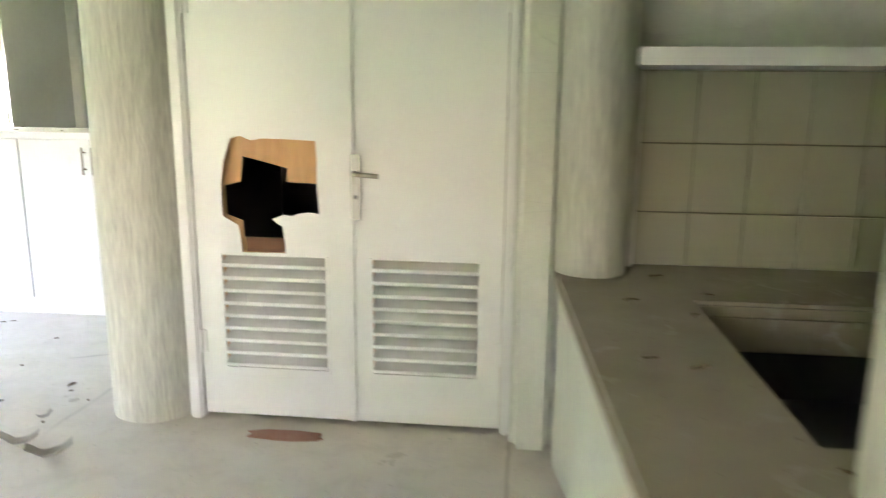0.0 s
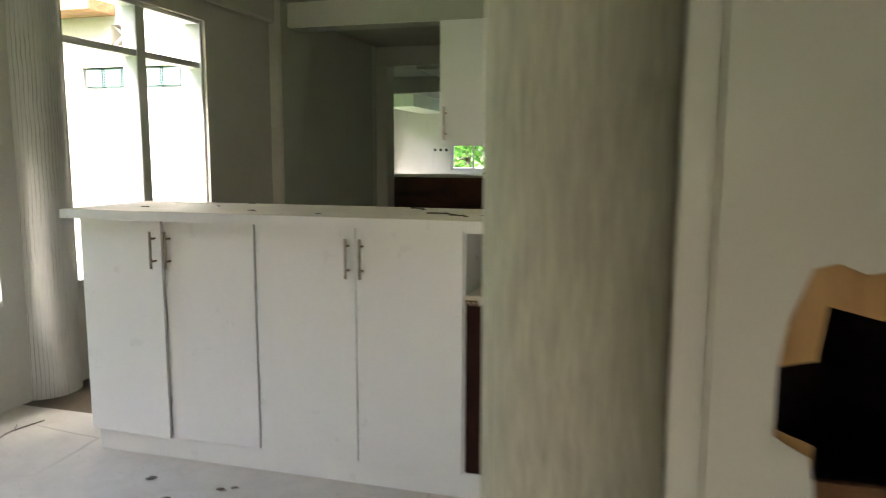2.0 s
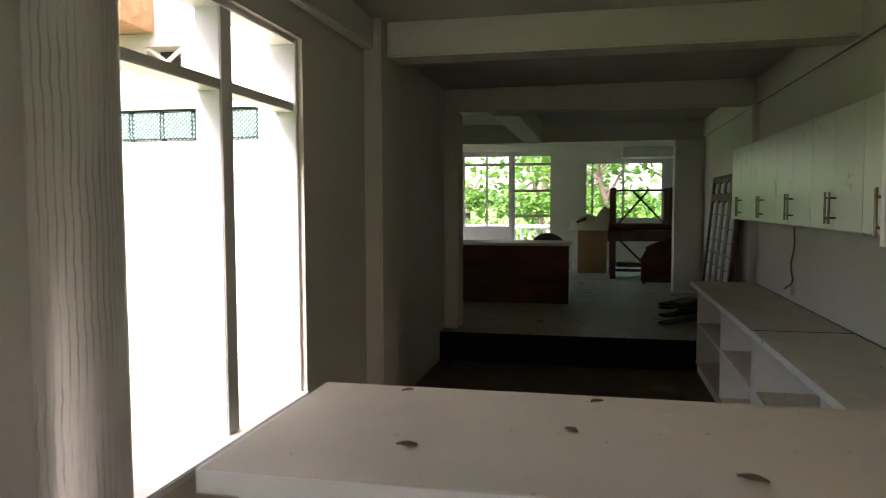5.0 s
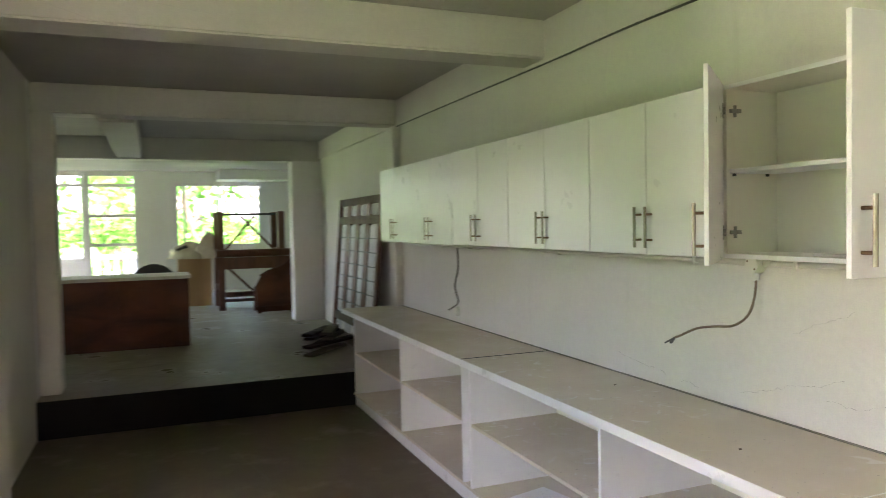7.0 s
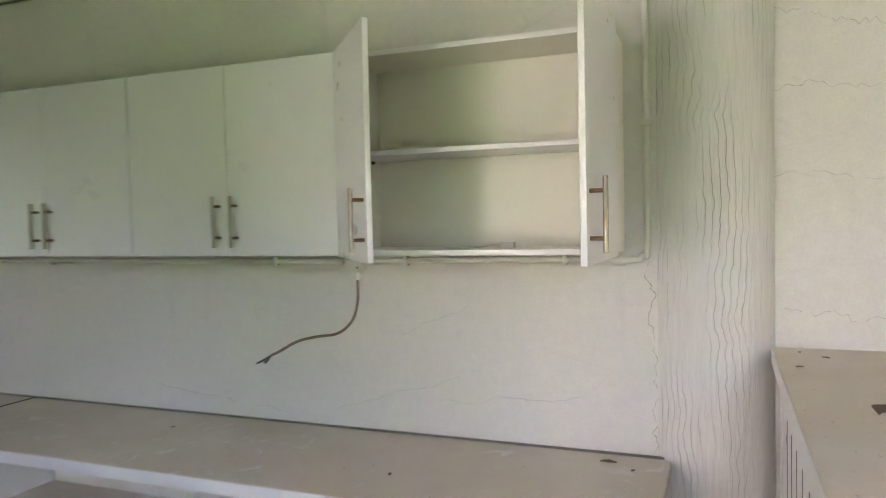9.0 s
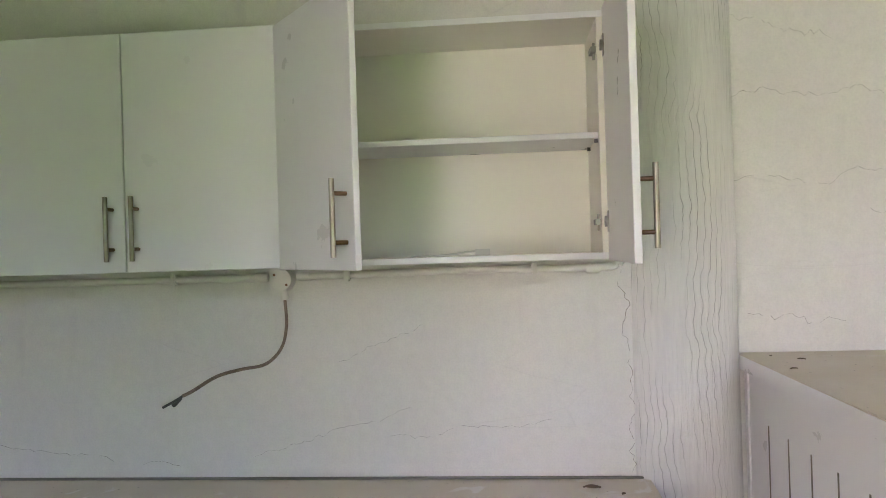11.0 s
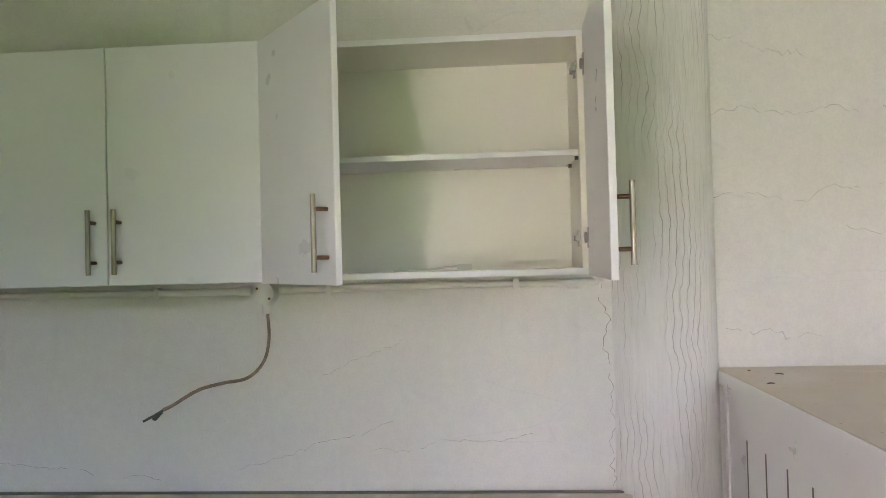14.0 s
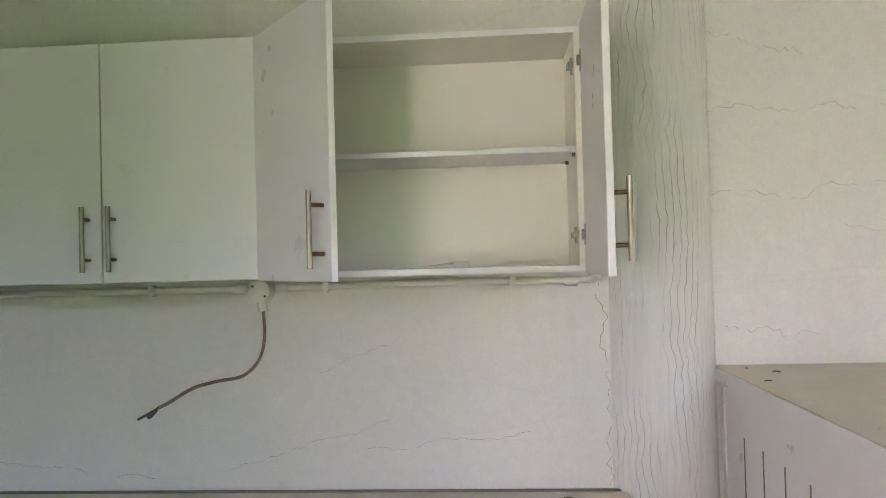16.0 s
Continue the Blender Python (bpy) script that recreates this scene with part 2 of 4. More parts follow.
BLACK = smooth("black_rubber", (0.02, 0.02, 0.02), 0.5, 0.2)
SHELL = timber("clouded_panes", (0.36, 0.34, 0.33), (0.62, 0.60, 0.59), 0.5, (1, 1, 0.08), 26)
CLOTH = smooth("pale_sacking", (0.74, 0.68, 0.57), 0.95, 0.5, (0.35, 0.28, 0.2), 6)
TILE = smooth("cream_wall_tile", (0.44, 0.42, 0.31), 0.25, 0.25, (0.4, 0.38, 0.25))
GROUT = smooth("grey_grout", (0.16, 0.15, 0.11), 0.9, 0.3)
SINK = smooth("near_black_basin", (0.03, 0.035, 0.04), 0.4, 0.2, (0.08, 0.08, 0.08))
DEADLEAF = smooth("dry_leaf", (0.10, 0.065, 0.035), 0.8, 0.5, (0.2, 0.14, 0.08), 40)
PAPER = smooth("peeled_paint_chip", (0.45, 0.42, 0.38), 0.8, 0.4)
BRICK = smooth("broken_brick_red", (0.36, 0.18, 0.13), 0.9, 0.5, (0.45, 0.32, 0.26), 20)
GRASS = leafy("grass_blades", (0.05, 0.12, 0.02), (0.10, 0.20, 0.04))
LEAF = leafy("tree_leaf", (0.05, 0.14, 0.02), (0.14, 0.30, 0.05))
BARK = timber("tree_bark", (0.06, 0.045, 0.03), (0.15, 0.12, 0.09), 0.9, (1, 1, 0.2))
RAILING = smooth("white_railing_paint", (0.75, 0.74, 0.72), 0.6, 0.25)

_g = Nodes("ground_grass", 0.9)
_g.colour(_g.mix(_g.ramp(_g.noise(1.5, 6), [(0.3, 0.0), (0.7, 1.0)]), (0.10, 0.20, 0.025), (0.14, 0.25, 0.05)))
GROUND = _g.bump(_g.noise(20, 5), 0.6, 0.05).mat
_b = Nodes("glass_block", 0.18, 0.0, 0.6)
_w1 = _b.node("ShaderNodeTexWave", Scale=26.0)
_w1.bands_direction = "DIAGONAL"
_b.link(_b.place((1, 1, 1), True), _w1.inputs["Vector"])
_w2 = _b.node("ShaderNodeTexWave", Scale=26.0)
_w2.bands_direction = "DIAGONAL"
_b.link(_b.place((-1, 1, 1), True), _w2.inputs["Vector"])
_cross = _b.math("MULTIPLY", _w1.outputs["Fac"], _w2.outputs["Fac"])
_b.colour(_b.mix(_cross, (0.05, 0.11, 0.10), (0.34, 0.45, 0.42)))
BLOCK = _b.bump(_cross, 0.6, 0.01).mat
_p = Nodes("window_glass", 0.02)
_p.bsdf.inputs["Transmission Weight"].default_value = 1.0
_p.bsdf.inputs["IOR"].default_value = 1.1
GLASS = _p.colour((0.96, 0.98, 0.97)).mat

# ---- building helpers ----
ORIGIN = {}


def box(bm, x0, x1, y0, y1, z0, z1, turn=None):
    m = Matrix.Translation(((x0 + x1) / 2, (y0 + y1) / 2, (z0 + z1) / 2)) @ Matrix.Diagonal((abs(x1 - x0), abs(y1 - y0), abs(z1 - z0), 1))
    got = bmesh.ops.create_cube(bm, size=1, matrix=m)
    if turn:
        bmesh.ops.transform(bm, matrix=turn, verts=got["verts"])
    return bm


def rod(bm, a, b, r, seg=12, r2=None):
    a, b = Vector(a), Vector(b)
    q = (b - a).to_track_quat("Z", "Y").to_matrix().to_4x4()
    m = Matrix.Translation((a + b) / 2) @ q
    bmesh.ops.create_cone(bm, cap_ends=True, segments=seg, radius1=r, radius2=r if r2 is None else r2, depth=(b - a).length, matrix=m)
    return bm


def tube(bm, pts, r, seg=8, steps=6):
    """A round cable through the points, smoothed."""
    p = [Vector(v) for v in pts]
    p = [p[0] * 2 - p[1], *p, p[-1] * 2 - p[-2]]
    line = []
    for i in range(1, len(p) - 2):
        for k in range(steps):
            t = k / steps
            a, b, c, d = p[i - 1], p[i], p[i + 1], p[i + 2]
            line.append(0.5 * ((2 * b) + (c - a) * t + (2 * a - 5 * b + 4 * c - d) * t * t + (3 * b - a - 3 * c + d) * t ** 3))
    line.append(p[-2])
    rings = []
    for i, v in enumerate(line):
        d = (line[min(i + 1, len(line) - 1)] - line[max(i - 1, 0)]).normalized()
        u = d.orthogonal().normalized() if i == 0 else (u - d * u.dot(d)).normalized()
        w = d.cross(u)
        rings.append([bm.verts.new(v + r * (math.cos(2 * math.pi * k / seg) * u + math.sin(2 * math.pi * k / seg) * w)) for k in range(seg)])
    for a, b in zip(rings, rings[1:]):
        for k in range(seg):
            bm.faces.new((a[k], a[(k + 1) % seg], b[(k + 1) % seg], b[k]))
    bm.faces.new(rings[0][::-1])
    bm.faces.new(rings[-1])
    return bm


def plate(outer, holes, thick, place):
    """A flat plate with holes, outlined in (u, v), thick along w; place turns (u, v, w) into a point."""
    bm = bmesh.new()
    edges = []
    for loop in (outer, *holes):
        vs = [bm.verts.new((u, v, 0)) for u, v in loop]
        edges += [bm.edges.new((vs[i], vs[(i + 1) % len(vs)])) for i in range(len(vs))]
    bmesh.ops.triangle_fill(bm, use_beauty=True, use_dissolve=False, edges=edges)
    got = bmesh.ops.extrude_face_region(bm, geom=bm.faces[:])
    for v in got["geom"]:
        if isinstance(v, bmesh.types.BMVert):
            v.co.z = thick
    for v in bm.verts:
        v.co = place(*v.co)
    bmesh.ops.recalc_face_normals(bm, faces=bm.faces)
    return bm


def rect(u0, u1, v0, v1):
    return [(u0, v0), (u1, v0), (u1, v1), (u0, v1)]


def soften(bm, r, seg=2):
    bmesh.ops.bevel(bm, geom=[e for e in bm.edges if len(e.link_faces) == 2 and e.calc_face_angle(0) > 0.6], offset=r, segments=seg, affect="EDGES", clamp_overlap=True)
    return bm


def solid(name, bm, material, origin=(0, 0, 0), round_shade=False):
    bmesh.ops.translate(bm, vec=-Vector(origin), verts=bm.verts)
    if round_shade:
        for f in bm.faces:
            f.smooth = True
    me = bpy.data.meshes.new(name)
    bm.to_mesh(me)
    bm.free()
    me.materials.append(material)
    ob = new(name, me)
    ob.location = origin
    ORIGIN[ob] = Vector(origin)
    if round_shade:
        me.set_sharp_from_angle(angle=radians(40))
    return ob


def thing(name, origin, label, category, group=""):
    ob = new(name)
    ob.empty_display_size = 0.1
    ob.location = origin
    ORIGIN[ob] = Vector(origin)
    return tagged(ob, label, category, group)


def part(name, bm, material, parent, label="", origin=None, round_shade=False, turn=0.0):
    """One mesh under a thing or a part. The bmesh is in the world's metres; turn swings it about its origin, in degrees about z."""
    at = Vector(origin) if origin is not None else ORIGIN[parent]
    ob = solid(name, bm, material, at, round_shade)
    ob.parent = parent
    ob.location = at - ORIGIN[parent]
    ob.rotation_euler = (0, 0, radians(turn))
    return tagged(ob, label)


def structure(name, bm, material, label, category, origin=(0, 0, 0), round_shade=False):
    return tagged(solid(name, bm, material, origin, round_shade), label, category, "", "structure")


def yz(x, sign=-1):
    """Places (y, z, depth) of a wall whose face lies at x."""
    return lambda u, v, w: (x + sign * w, u, v)


def xz(y, sign=1):
    return lambda u, v, w: (u, y + sign * w, v)


def B():
    return bmesh.new()


# ---- the large structure ----
TOPZ = 2.87
g = B()
bmesh.ops.create_grid(g, x_segments=2, y_segments=2, size=400, matrix=Matrix.Translation((0, 0, -0.25)))
structure("ground", g, GROUND, "green lawn and rough grass around the house", "ground", (0, 0, -0.25))
structure("floor", box(B(), -5.06, 2.6, -2.6, 4.9, -0.24, 0), FLOOR, "dusty cream cement floor of the dining side", "floor")
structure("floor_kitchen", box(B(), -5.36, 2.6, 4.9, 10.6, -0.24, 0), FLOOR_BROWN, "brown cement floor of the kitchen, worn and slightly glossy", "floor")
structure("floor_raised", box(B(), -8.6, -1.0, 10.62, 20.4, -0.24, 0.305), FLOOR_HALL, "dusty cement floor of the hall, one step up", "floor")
structure("step", box(B(), -5.158, -2.0, 10.6, 10.62, 0, 0.302), RISER, "near-black riser of the step into the hall", "step")
structure("ceiling", box(B(), -5.26, 2.8, -2.8, 10.7, TOPZ, TOPZ + 0.15), CEILING, "off-white painted concrete ceiling, darkened to cut its bounce", "ceiling")
structure("ceiling_hall", box(B(), -8.8, 2.8, 10.7, 20.6, TOPZ, TOPZ + 0.15), CEILING, "off-white painted concrete ceiling of the hall, darkened to cut its bounce", "ceiling")

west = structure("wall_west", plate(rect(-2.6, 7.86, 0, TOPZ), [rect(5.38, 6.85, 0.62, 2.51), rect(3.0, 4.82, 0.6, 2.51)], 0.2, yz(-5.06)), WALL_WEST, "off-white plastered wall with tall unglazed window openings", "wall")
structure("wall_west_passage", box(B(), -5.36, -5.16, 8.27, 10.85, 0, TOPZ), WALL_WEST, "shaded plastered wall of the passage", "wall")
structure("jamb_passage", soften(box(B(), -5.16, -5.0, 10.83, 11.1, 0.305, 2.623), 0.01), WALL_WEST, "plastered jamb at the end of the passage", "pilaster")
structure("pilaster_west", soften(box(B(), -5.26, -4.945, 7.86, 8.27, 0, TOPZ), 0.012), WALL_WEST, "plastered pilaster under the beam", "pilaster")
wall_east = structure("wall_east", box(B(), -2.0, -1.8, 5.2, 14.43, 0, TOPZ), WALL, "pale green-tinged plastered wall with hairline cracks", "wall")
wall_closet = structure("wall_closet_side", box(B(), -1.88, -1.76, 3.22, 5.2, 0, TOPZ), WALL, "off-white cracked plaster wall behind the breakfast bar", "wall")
# unseen: small opening follows the door glare, large one added for light
structure("wall_south", plate(rect(-5.06, 2.6, -0.24, TOPZ), [rect(-1.75, -0.85, 1.1, 1.55), rect(-4.7, -3.2, 0.9, 2.1)], 0.2, xz(-2.6, -1)), WALL_WEST, "unseen plastered wall with an inferred and an added window opening", "wall")
structure("wall_east_end", box(B(), 2.6, 2.8, -2.8, 5.2, -0.24, TOPZ), WALL, "plain plastered wall closing the pantry side", "wall")
structure("wall_pantry_back", plate(rect(-0.11, 2.6, 0, TOPZ), [], 0.15, xz(3.175)), WALL, "plastered wall beside the closet", "wall")
# added out of view, so the pantry gets no light from the south
structure("wall_pantry_blocker", box(B(), 0.74, 2.6, 0.86, 0.99, 0, TOPZ), WALL, "unseen plain plastered wall added to keep light out of the pantry", "wall")
structure("wall_closet_partition", box(B(), -0.11, 0.0, 3.325, 5.05, 0, TOPZ), CLOSET_DARK, "very dark side wall of the closet", "wall")
structure("wall_closet_lining", box(B(), -1.76, -1.74, 3.33, 5.05, 0, TOPZ), CLOSET_DARK, "very dark side wall of the closet", "wall")
structure("wall_closet_back", box(B(), -1.76, 2.6, 5.05, 5.2, 0, TOPZ), CLOSET_DARK, "inner wall of the dark closet", "wall")
structure("wall_closet_head", box(B(), -1.76, -0.11, 3.175, 3.325, 2.16, TOPZ), WALL, "plaster over the closet doors", "wall")

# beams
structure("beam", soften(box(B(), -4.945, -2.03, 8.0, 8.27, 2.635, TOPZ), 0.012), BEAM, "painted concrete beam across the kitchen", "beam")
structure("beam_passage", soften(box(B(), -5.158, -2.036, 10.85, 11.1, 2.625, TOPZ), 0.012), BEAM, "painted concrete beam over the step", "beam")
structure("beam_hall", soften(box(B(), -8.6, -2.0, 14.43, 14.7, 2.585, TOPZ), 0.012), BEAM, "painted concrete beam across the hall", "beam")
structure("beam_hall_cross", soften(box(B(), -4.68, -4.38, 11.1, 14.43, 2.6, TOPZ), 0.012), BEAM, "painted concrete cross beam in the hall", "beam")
structure("pilaster_east", soften(box(B(), -2.07, -2.0, 10.85, 11.1, 0.305, 2.62), 0.008), WALL, "shallow plastered pilaster under the beam", "pilaster")
structure("beam_east", soften(box(B(), -2.035, -2.0, 5.2, 14.43, 2.62, TOPZ), 0.006), WALL, "low band beam along the top of the wall", "beam")
structure("beam_west", soften(box(B(), -5.06, -4.99, -2.6, 7.86, 2.66, TOPZ), 0.01), BEAM, "low band beam over the windows", "beam")

# hall beyond the step
# opening mostly unseen, lengthened to let more light into the hall
structure("wall_hall_west", plate(rect(10.7, 20.6, -0.24, TOPZ), [rect(14.9, 19.2, 0.9, 2.6)], 0.2, yz(-8.6)), FAR_WALL, "white wall of the hall", "wall")
structure("wall_hall_south", box(B(), -8.6, -5.16, 10.7, 10.849, -0.24, TOPZ), FAR_WALL, "white wall of the hall beside the passage", "wall")
structure("wall_hall_east", box(B(), -1.35, -1.15, 14.43, 20.4, 0.3, TOPZ), FAR_WALL, "white wall of the hall", "wall")
structure("pilaster_hall", soften(box(B(), -2.42, -2.0, 14.43, 14.72, 0.305, 2.585), 0.01), FAR_WALL, "white pilaster at the end of the long wall", "pilaster")
structure("wall_hall_return", box(B(), -2.0, -1.15, 14.43, 14.55, 0.305, TOPZ), FAR_WALL, "short white return wall", "wall")
north = structure("wall_north", plate(rect(-8.6, -1.15, -0.24, TOPZ), [rect(-6.75, -5.56, 1.03, 2.83), rect(-5.53, -4.57, 0.31, 2.83), rect(-3.85, -2.03, 1.24, 2.63)], 0.2, xz(20.4)), FAR_WALL, "white end wall of the hall with garden windows", "wall")


# hairline cracks in the plaster
def crack(wall, x, a, b, width, seed, wander=0.03, step=0.012):
    """A jagged hairline from a to b, given as (y, z), on the west face of a wall at x: a thin strip broken here and there."""
    bm = B()
    a, b = Vector((a[0], a[1])), Vector((b[0], b[1]))
    count = max(4, int((b - a).length / step))
    side = Vector((-(b - a).y, (b - a).x)).normalized()
    line = []
    for i in range(count + 1):
        t = i / count
        off = wander * (noise.noise((t * 5.0, seed, 0.0)) + 0.45 * noise.noise((t * 23.0, seed, 5.0)) + 0.25 * noise.noise((t * 60.0, seed, 9.0)))
        p = a.lerp(b, t) + side * off * min(1.0, 8 * t, 8 * (1 - t))
        w = width * (0.35 + 0.9 * abs(noise.noise((t * 17.0, seed, 2.0))))
        line.append((p, w, noise.noise((t * 9.0, seed, 7.0)) > -0.28))
    for (p, w, on), (q, v, _) in zip(line, line[1:]):
        if on:
            n = Vector((-(q - p).y, (q - p).x)).normalized()
            bm.faces.new([bm.verts.new((x - 0.0006, *c)) for c in (p - n * w, q - n * v, q + n * v, p + n * w)])
    got = bmesh.ops.extrude_face_region(bm, geom=bm.faces[:])
    for v in got["geom"]:
        if isinstance(v, bmesh.types.BMVert):
            v.co.x += 0.001
    part("crack", bm, CRACK, wall, "dark hairline crack")


for i, (a, b, w) in enumerate((((5.385, 1.47), (5.365, 1.12), 0.0012), ((5.365, 1.13), (5.37, 0.87), 0.0009), ((6.25, 1.21), (5.98, 1.32), 0.0005), ((6.55, 0.91), (6.02, 1.07), 0.0005), ((7.35, 0.965), (6.75, 0.895), 0.0005), ((6.1, 0.98), (5.6, 1.03), 0.0004))):
    crack(wall_east, -2.0, a, b, w, 3.1 * i + 1, 0.03 if i < 2 else 0.02)
for i, (a, b) in enumerate((((5.03, 2.24), (4.72, 2.15)), ((5.03, 1.983), (4.45, 1.985)), ((5.03, 1.725), (4.48, 1.75)), ((5.03, 1.32), (4.70, 1.29)), ((4.62, 1.63), (4.40, 1.58)))):
    crack(wall_closet, -1.88, a, b, 0.0006, 2.3 * i + 4, 0.035)

# ---- columns ----
def column(name, x, y, r, z0, z1, label, material=COLUMN):
    bm = B()
    rings, seg = 24, 40
    rows = []
    for i in range(rings + 1):
        z = z0 + (z1 - z0) * i / rings
        row = []
        for k in range(seg):
            a = 2 * math.pi * k / seg
            rr = r * (1 + 0.012 * noise.noise((5 * math.cos(a) + x, 5 * math.sin(a), z * 0.8)))
            row.append(bm.verts.new((x + rr * math.cos(a), y + rr * math.sin(a), z)))
        rows.append(row)
    for a, b in zip(rows, rows[1:]):
        for k in range(seg):
            bm.faces.new((a[k], a[(k + 1) % seg], b[(k + 1) % seg], b[k]))
    bm.faces.new(rows[0][::-1])
    bm.faces.new(rows[-1])
    return structure(name, bm, material, label, "column", (x, y, z0), True)


column("column_closet", -1.742, 3.255, 0.20, 0, TOPZ, "round column combed like bark beside the closet")
column("column_sink", 0.18, 3.0, 0.135, 0.78, TOPZ, "round combed column standing on the sink counter")
column("column_window", -5.15, 5.16, 0.206, 0, TOPZ, "round column combed like cracked bark between the windows", BARKED)
column("column_corner", -1.85, 5.22, 0.204, 0, TOPZ, "round combed column built into the corner", CORNER)
column("column_pantry", 0.60, 1.40, 0.13, 0.78, TOPZ, "round combed column at the end of the sink counter")
structure("pier_closet", soften(box(B(), -0.11, 0.06, 3.0, 3.175, 0, TOPZ), 0.03, 3), PIER, "narrow plaster pier beside the closet", "pier")

# ---- west windows ----
def window_frame(name, y0, y1, z0, z1, bar, posts, label):
    win = thing(name, (-5.16, (y0 + y1) / 2, z0), label, "window")
    win["kind"] = "structure"
    part("window_sill", soften(box(B(), -5.29, -5.045, y0 + 0.002, y1 - 0.002, z0 + 0.001, z0 + 0.035), 0.005), TRIM, win, "dusty white painted sill")
    part("transom_bar", soften(box(B(), -5.21, -5.10, y0 + 0.002, y1 - 0.002, bar, bar + 0.045), 0.004), TRIM, win)
    for p in posts:
        part("mullion", soften(box(B(), -5.215, -5.095, p - 0.05, p + 0.05, z0 + 0.035, z1), 0.005), TRIM, win)
    for y, s in ((y0, 1), (y1, -1)):
        part("jamb", soften(box(B(), -5.225, -5.085, y, y + s * 0.03, z0 + 0.035, z1), 0.004), TRIM, win)
    part("head", soften(box(B(), -5.225, -5.085, y0 + 0.03, y1 - 0.03, z1 - 0.03, z1 - 0.001), 0.004), TRIM, win)
    return win


window_frame("window_1", 5.38, 6.85, 0.62, 2.51, 2.135, (6.13,), "tall white window frame with a post and a high bar, no glass")
window_frame("window_2", 3.0, 4.82, 0.6, 2.51, 2.135, (3.9,), "wide white window frame with a post and a high bar, no glass")


# ---- the neighbouring wing outside the west window ----
wing = structure("wing_wall", plate(rect(-9.4, -5.262, -0.25, 3.6), [rect(-6.335, -5.345, 2.005, 2.185), rect(-6.02, -5.80, 2.36, 2.53)], 0.18, xz(6.92)), OUTSIDE, "cream cracked outside wall with a row of glass blocks", "wall")
for i in range(5):
    x = -6.325 + 0.196 * i
    part("glass_block", soften(box(B(), x, x + 0.186, 6.935, 7.03, 2.013, 2.177), 0.012), BLOCK, wing, "green-tinted cross-ribbed glass block" if i == 0 else "")
part("vent_back", box(B(), -6.02, -5.80, 7.06, 7.09, 2.36, 2.53), BLACK, wing, "dark vent hole")
v = B()
tube(v, [(-6.015, 6.95, 2.365), (-5.91, 6.95, 2.445), (-5.805, 6.95, 2.525)], 0.012, 6, 2)
tube(v, [(-6.015, 6.95, 2.525), (-5.91, 6.955, 2.445), (-5.805, 6.95, 2.365)], 0.012, 6, 2)
part("vent_cross", v, OUTSIDE, wing, "cream cross brace in the vent")
structure("wing_side", box(B(), -9.4, -9.22, 7.1, 10.7, -0.25, 3.6), OUTSIDE, "cream end wall of the neighbouring wing", "wall")
structure("wing_roof", box(B(), -9.4, -5.262, 6.92, 10.7, 3.6, 3.72), OUTSIDE, "flat roof of the neighbouring wing", "roof")
timber_beam = thing("roof_timber", (-6.6, 6.7, 2.6), "brown roof timber sticking out under the eaves", "beam")
part("timber", soften(box(B(), -7.35, -5.96, 6.62, 6.918, 2.6, 2.82), 0.006), BEAMWOOD, timber_beam)

# ---- closet doors ----
frame_ob = tagged(thing("door_frame", (-0.81, 3.2, 0), "white painted frame of the closet doors", "door frame"), kind="structure")
for x0, x1 in ((-1.545, -1.478), (-0.152, -0.112)):
    part("jamb", soften(box(B(), x0, x1, 3.15, 3.32, 0, 2.16), 0.006), DOORPAINT, frame_ob)
    part("stop", soften(box(B(), x0 + 0.012, x1 - 0.012, 3.138, 3.15, 0, 2.16), 0.003), DOORPAINT, frame_ob)
part("head", box(B(), -1.478, -0.152, 3.15, 3.32, 2.105, 2.16), DOORPAINT, frame_ob)

FRONT_HOLE = [(-1.302, 1.25), (-1.262, 1.262), (-1.215, 1.243), (-1.165, 1.252), (-1.06, 1.25), (-0.94, 1.245), (-0.935, 1.17), (-0.938, 1.08), (-0.93, 0.94), (-0.975, 0.947), (-1.02, 0.94), (-1.05, 0.928), (-1.085, 0.934),
              (-1.135, 0.914), (-1.118, 0.898), (-1.092, 0.884), (-1.088, 0.85), (-1.08, 0.80), (-1.082, 0.768), (-1.272, 0.766), (-1.276, 0.83), (-1.287, 0.886), (-1.325, 0.906), (-1.352, 0.922), (-1.352, 1.06), (-1.338, 1.15)]
BACK_HOLE = [(-1.266, 1.175), (-1.17, 1.152), (-1.072, 1.128), (-1.078, 1.07), (-0.925, 1.064), (-0.92, 0.935), (-1.10, 0.915), (-1.07, 0.873), (-1.078, 0.772), (-1.14, 0.757), (-1.265, 0.745), (-1.276, 0.90), (-1.345, 0.925), (-1.348, 1.05), (-1.28, 1.068)]
LOUVRE_Z = (0.245, 0.752)


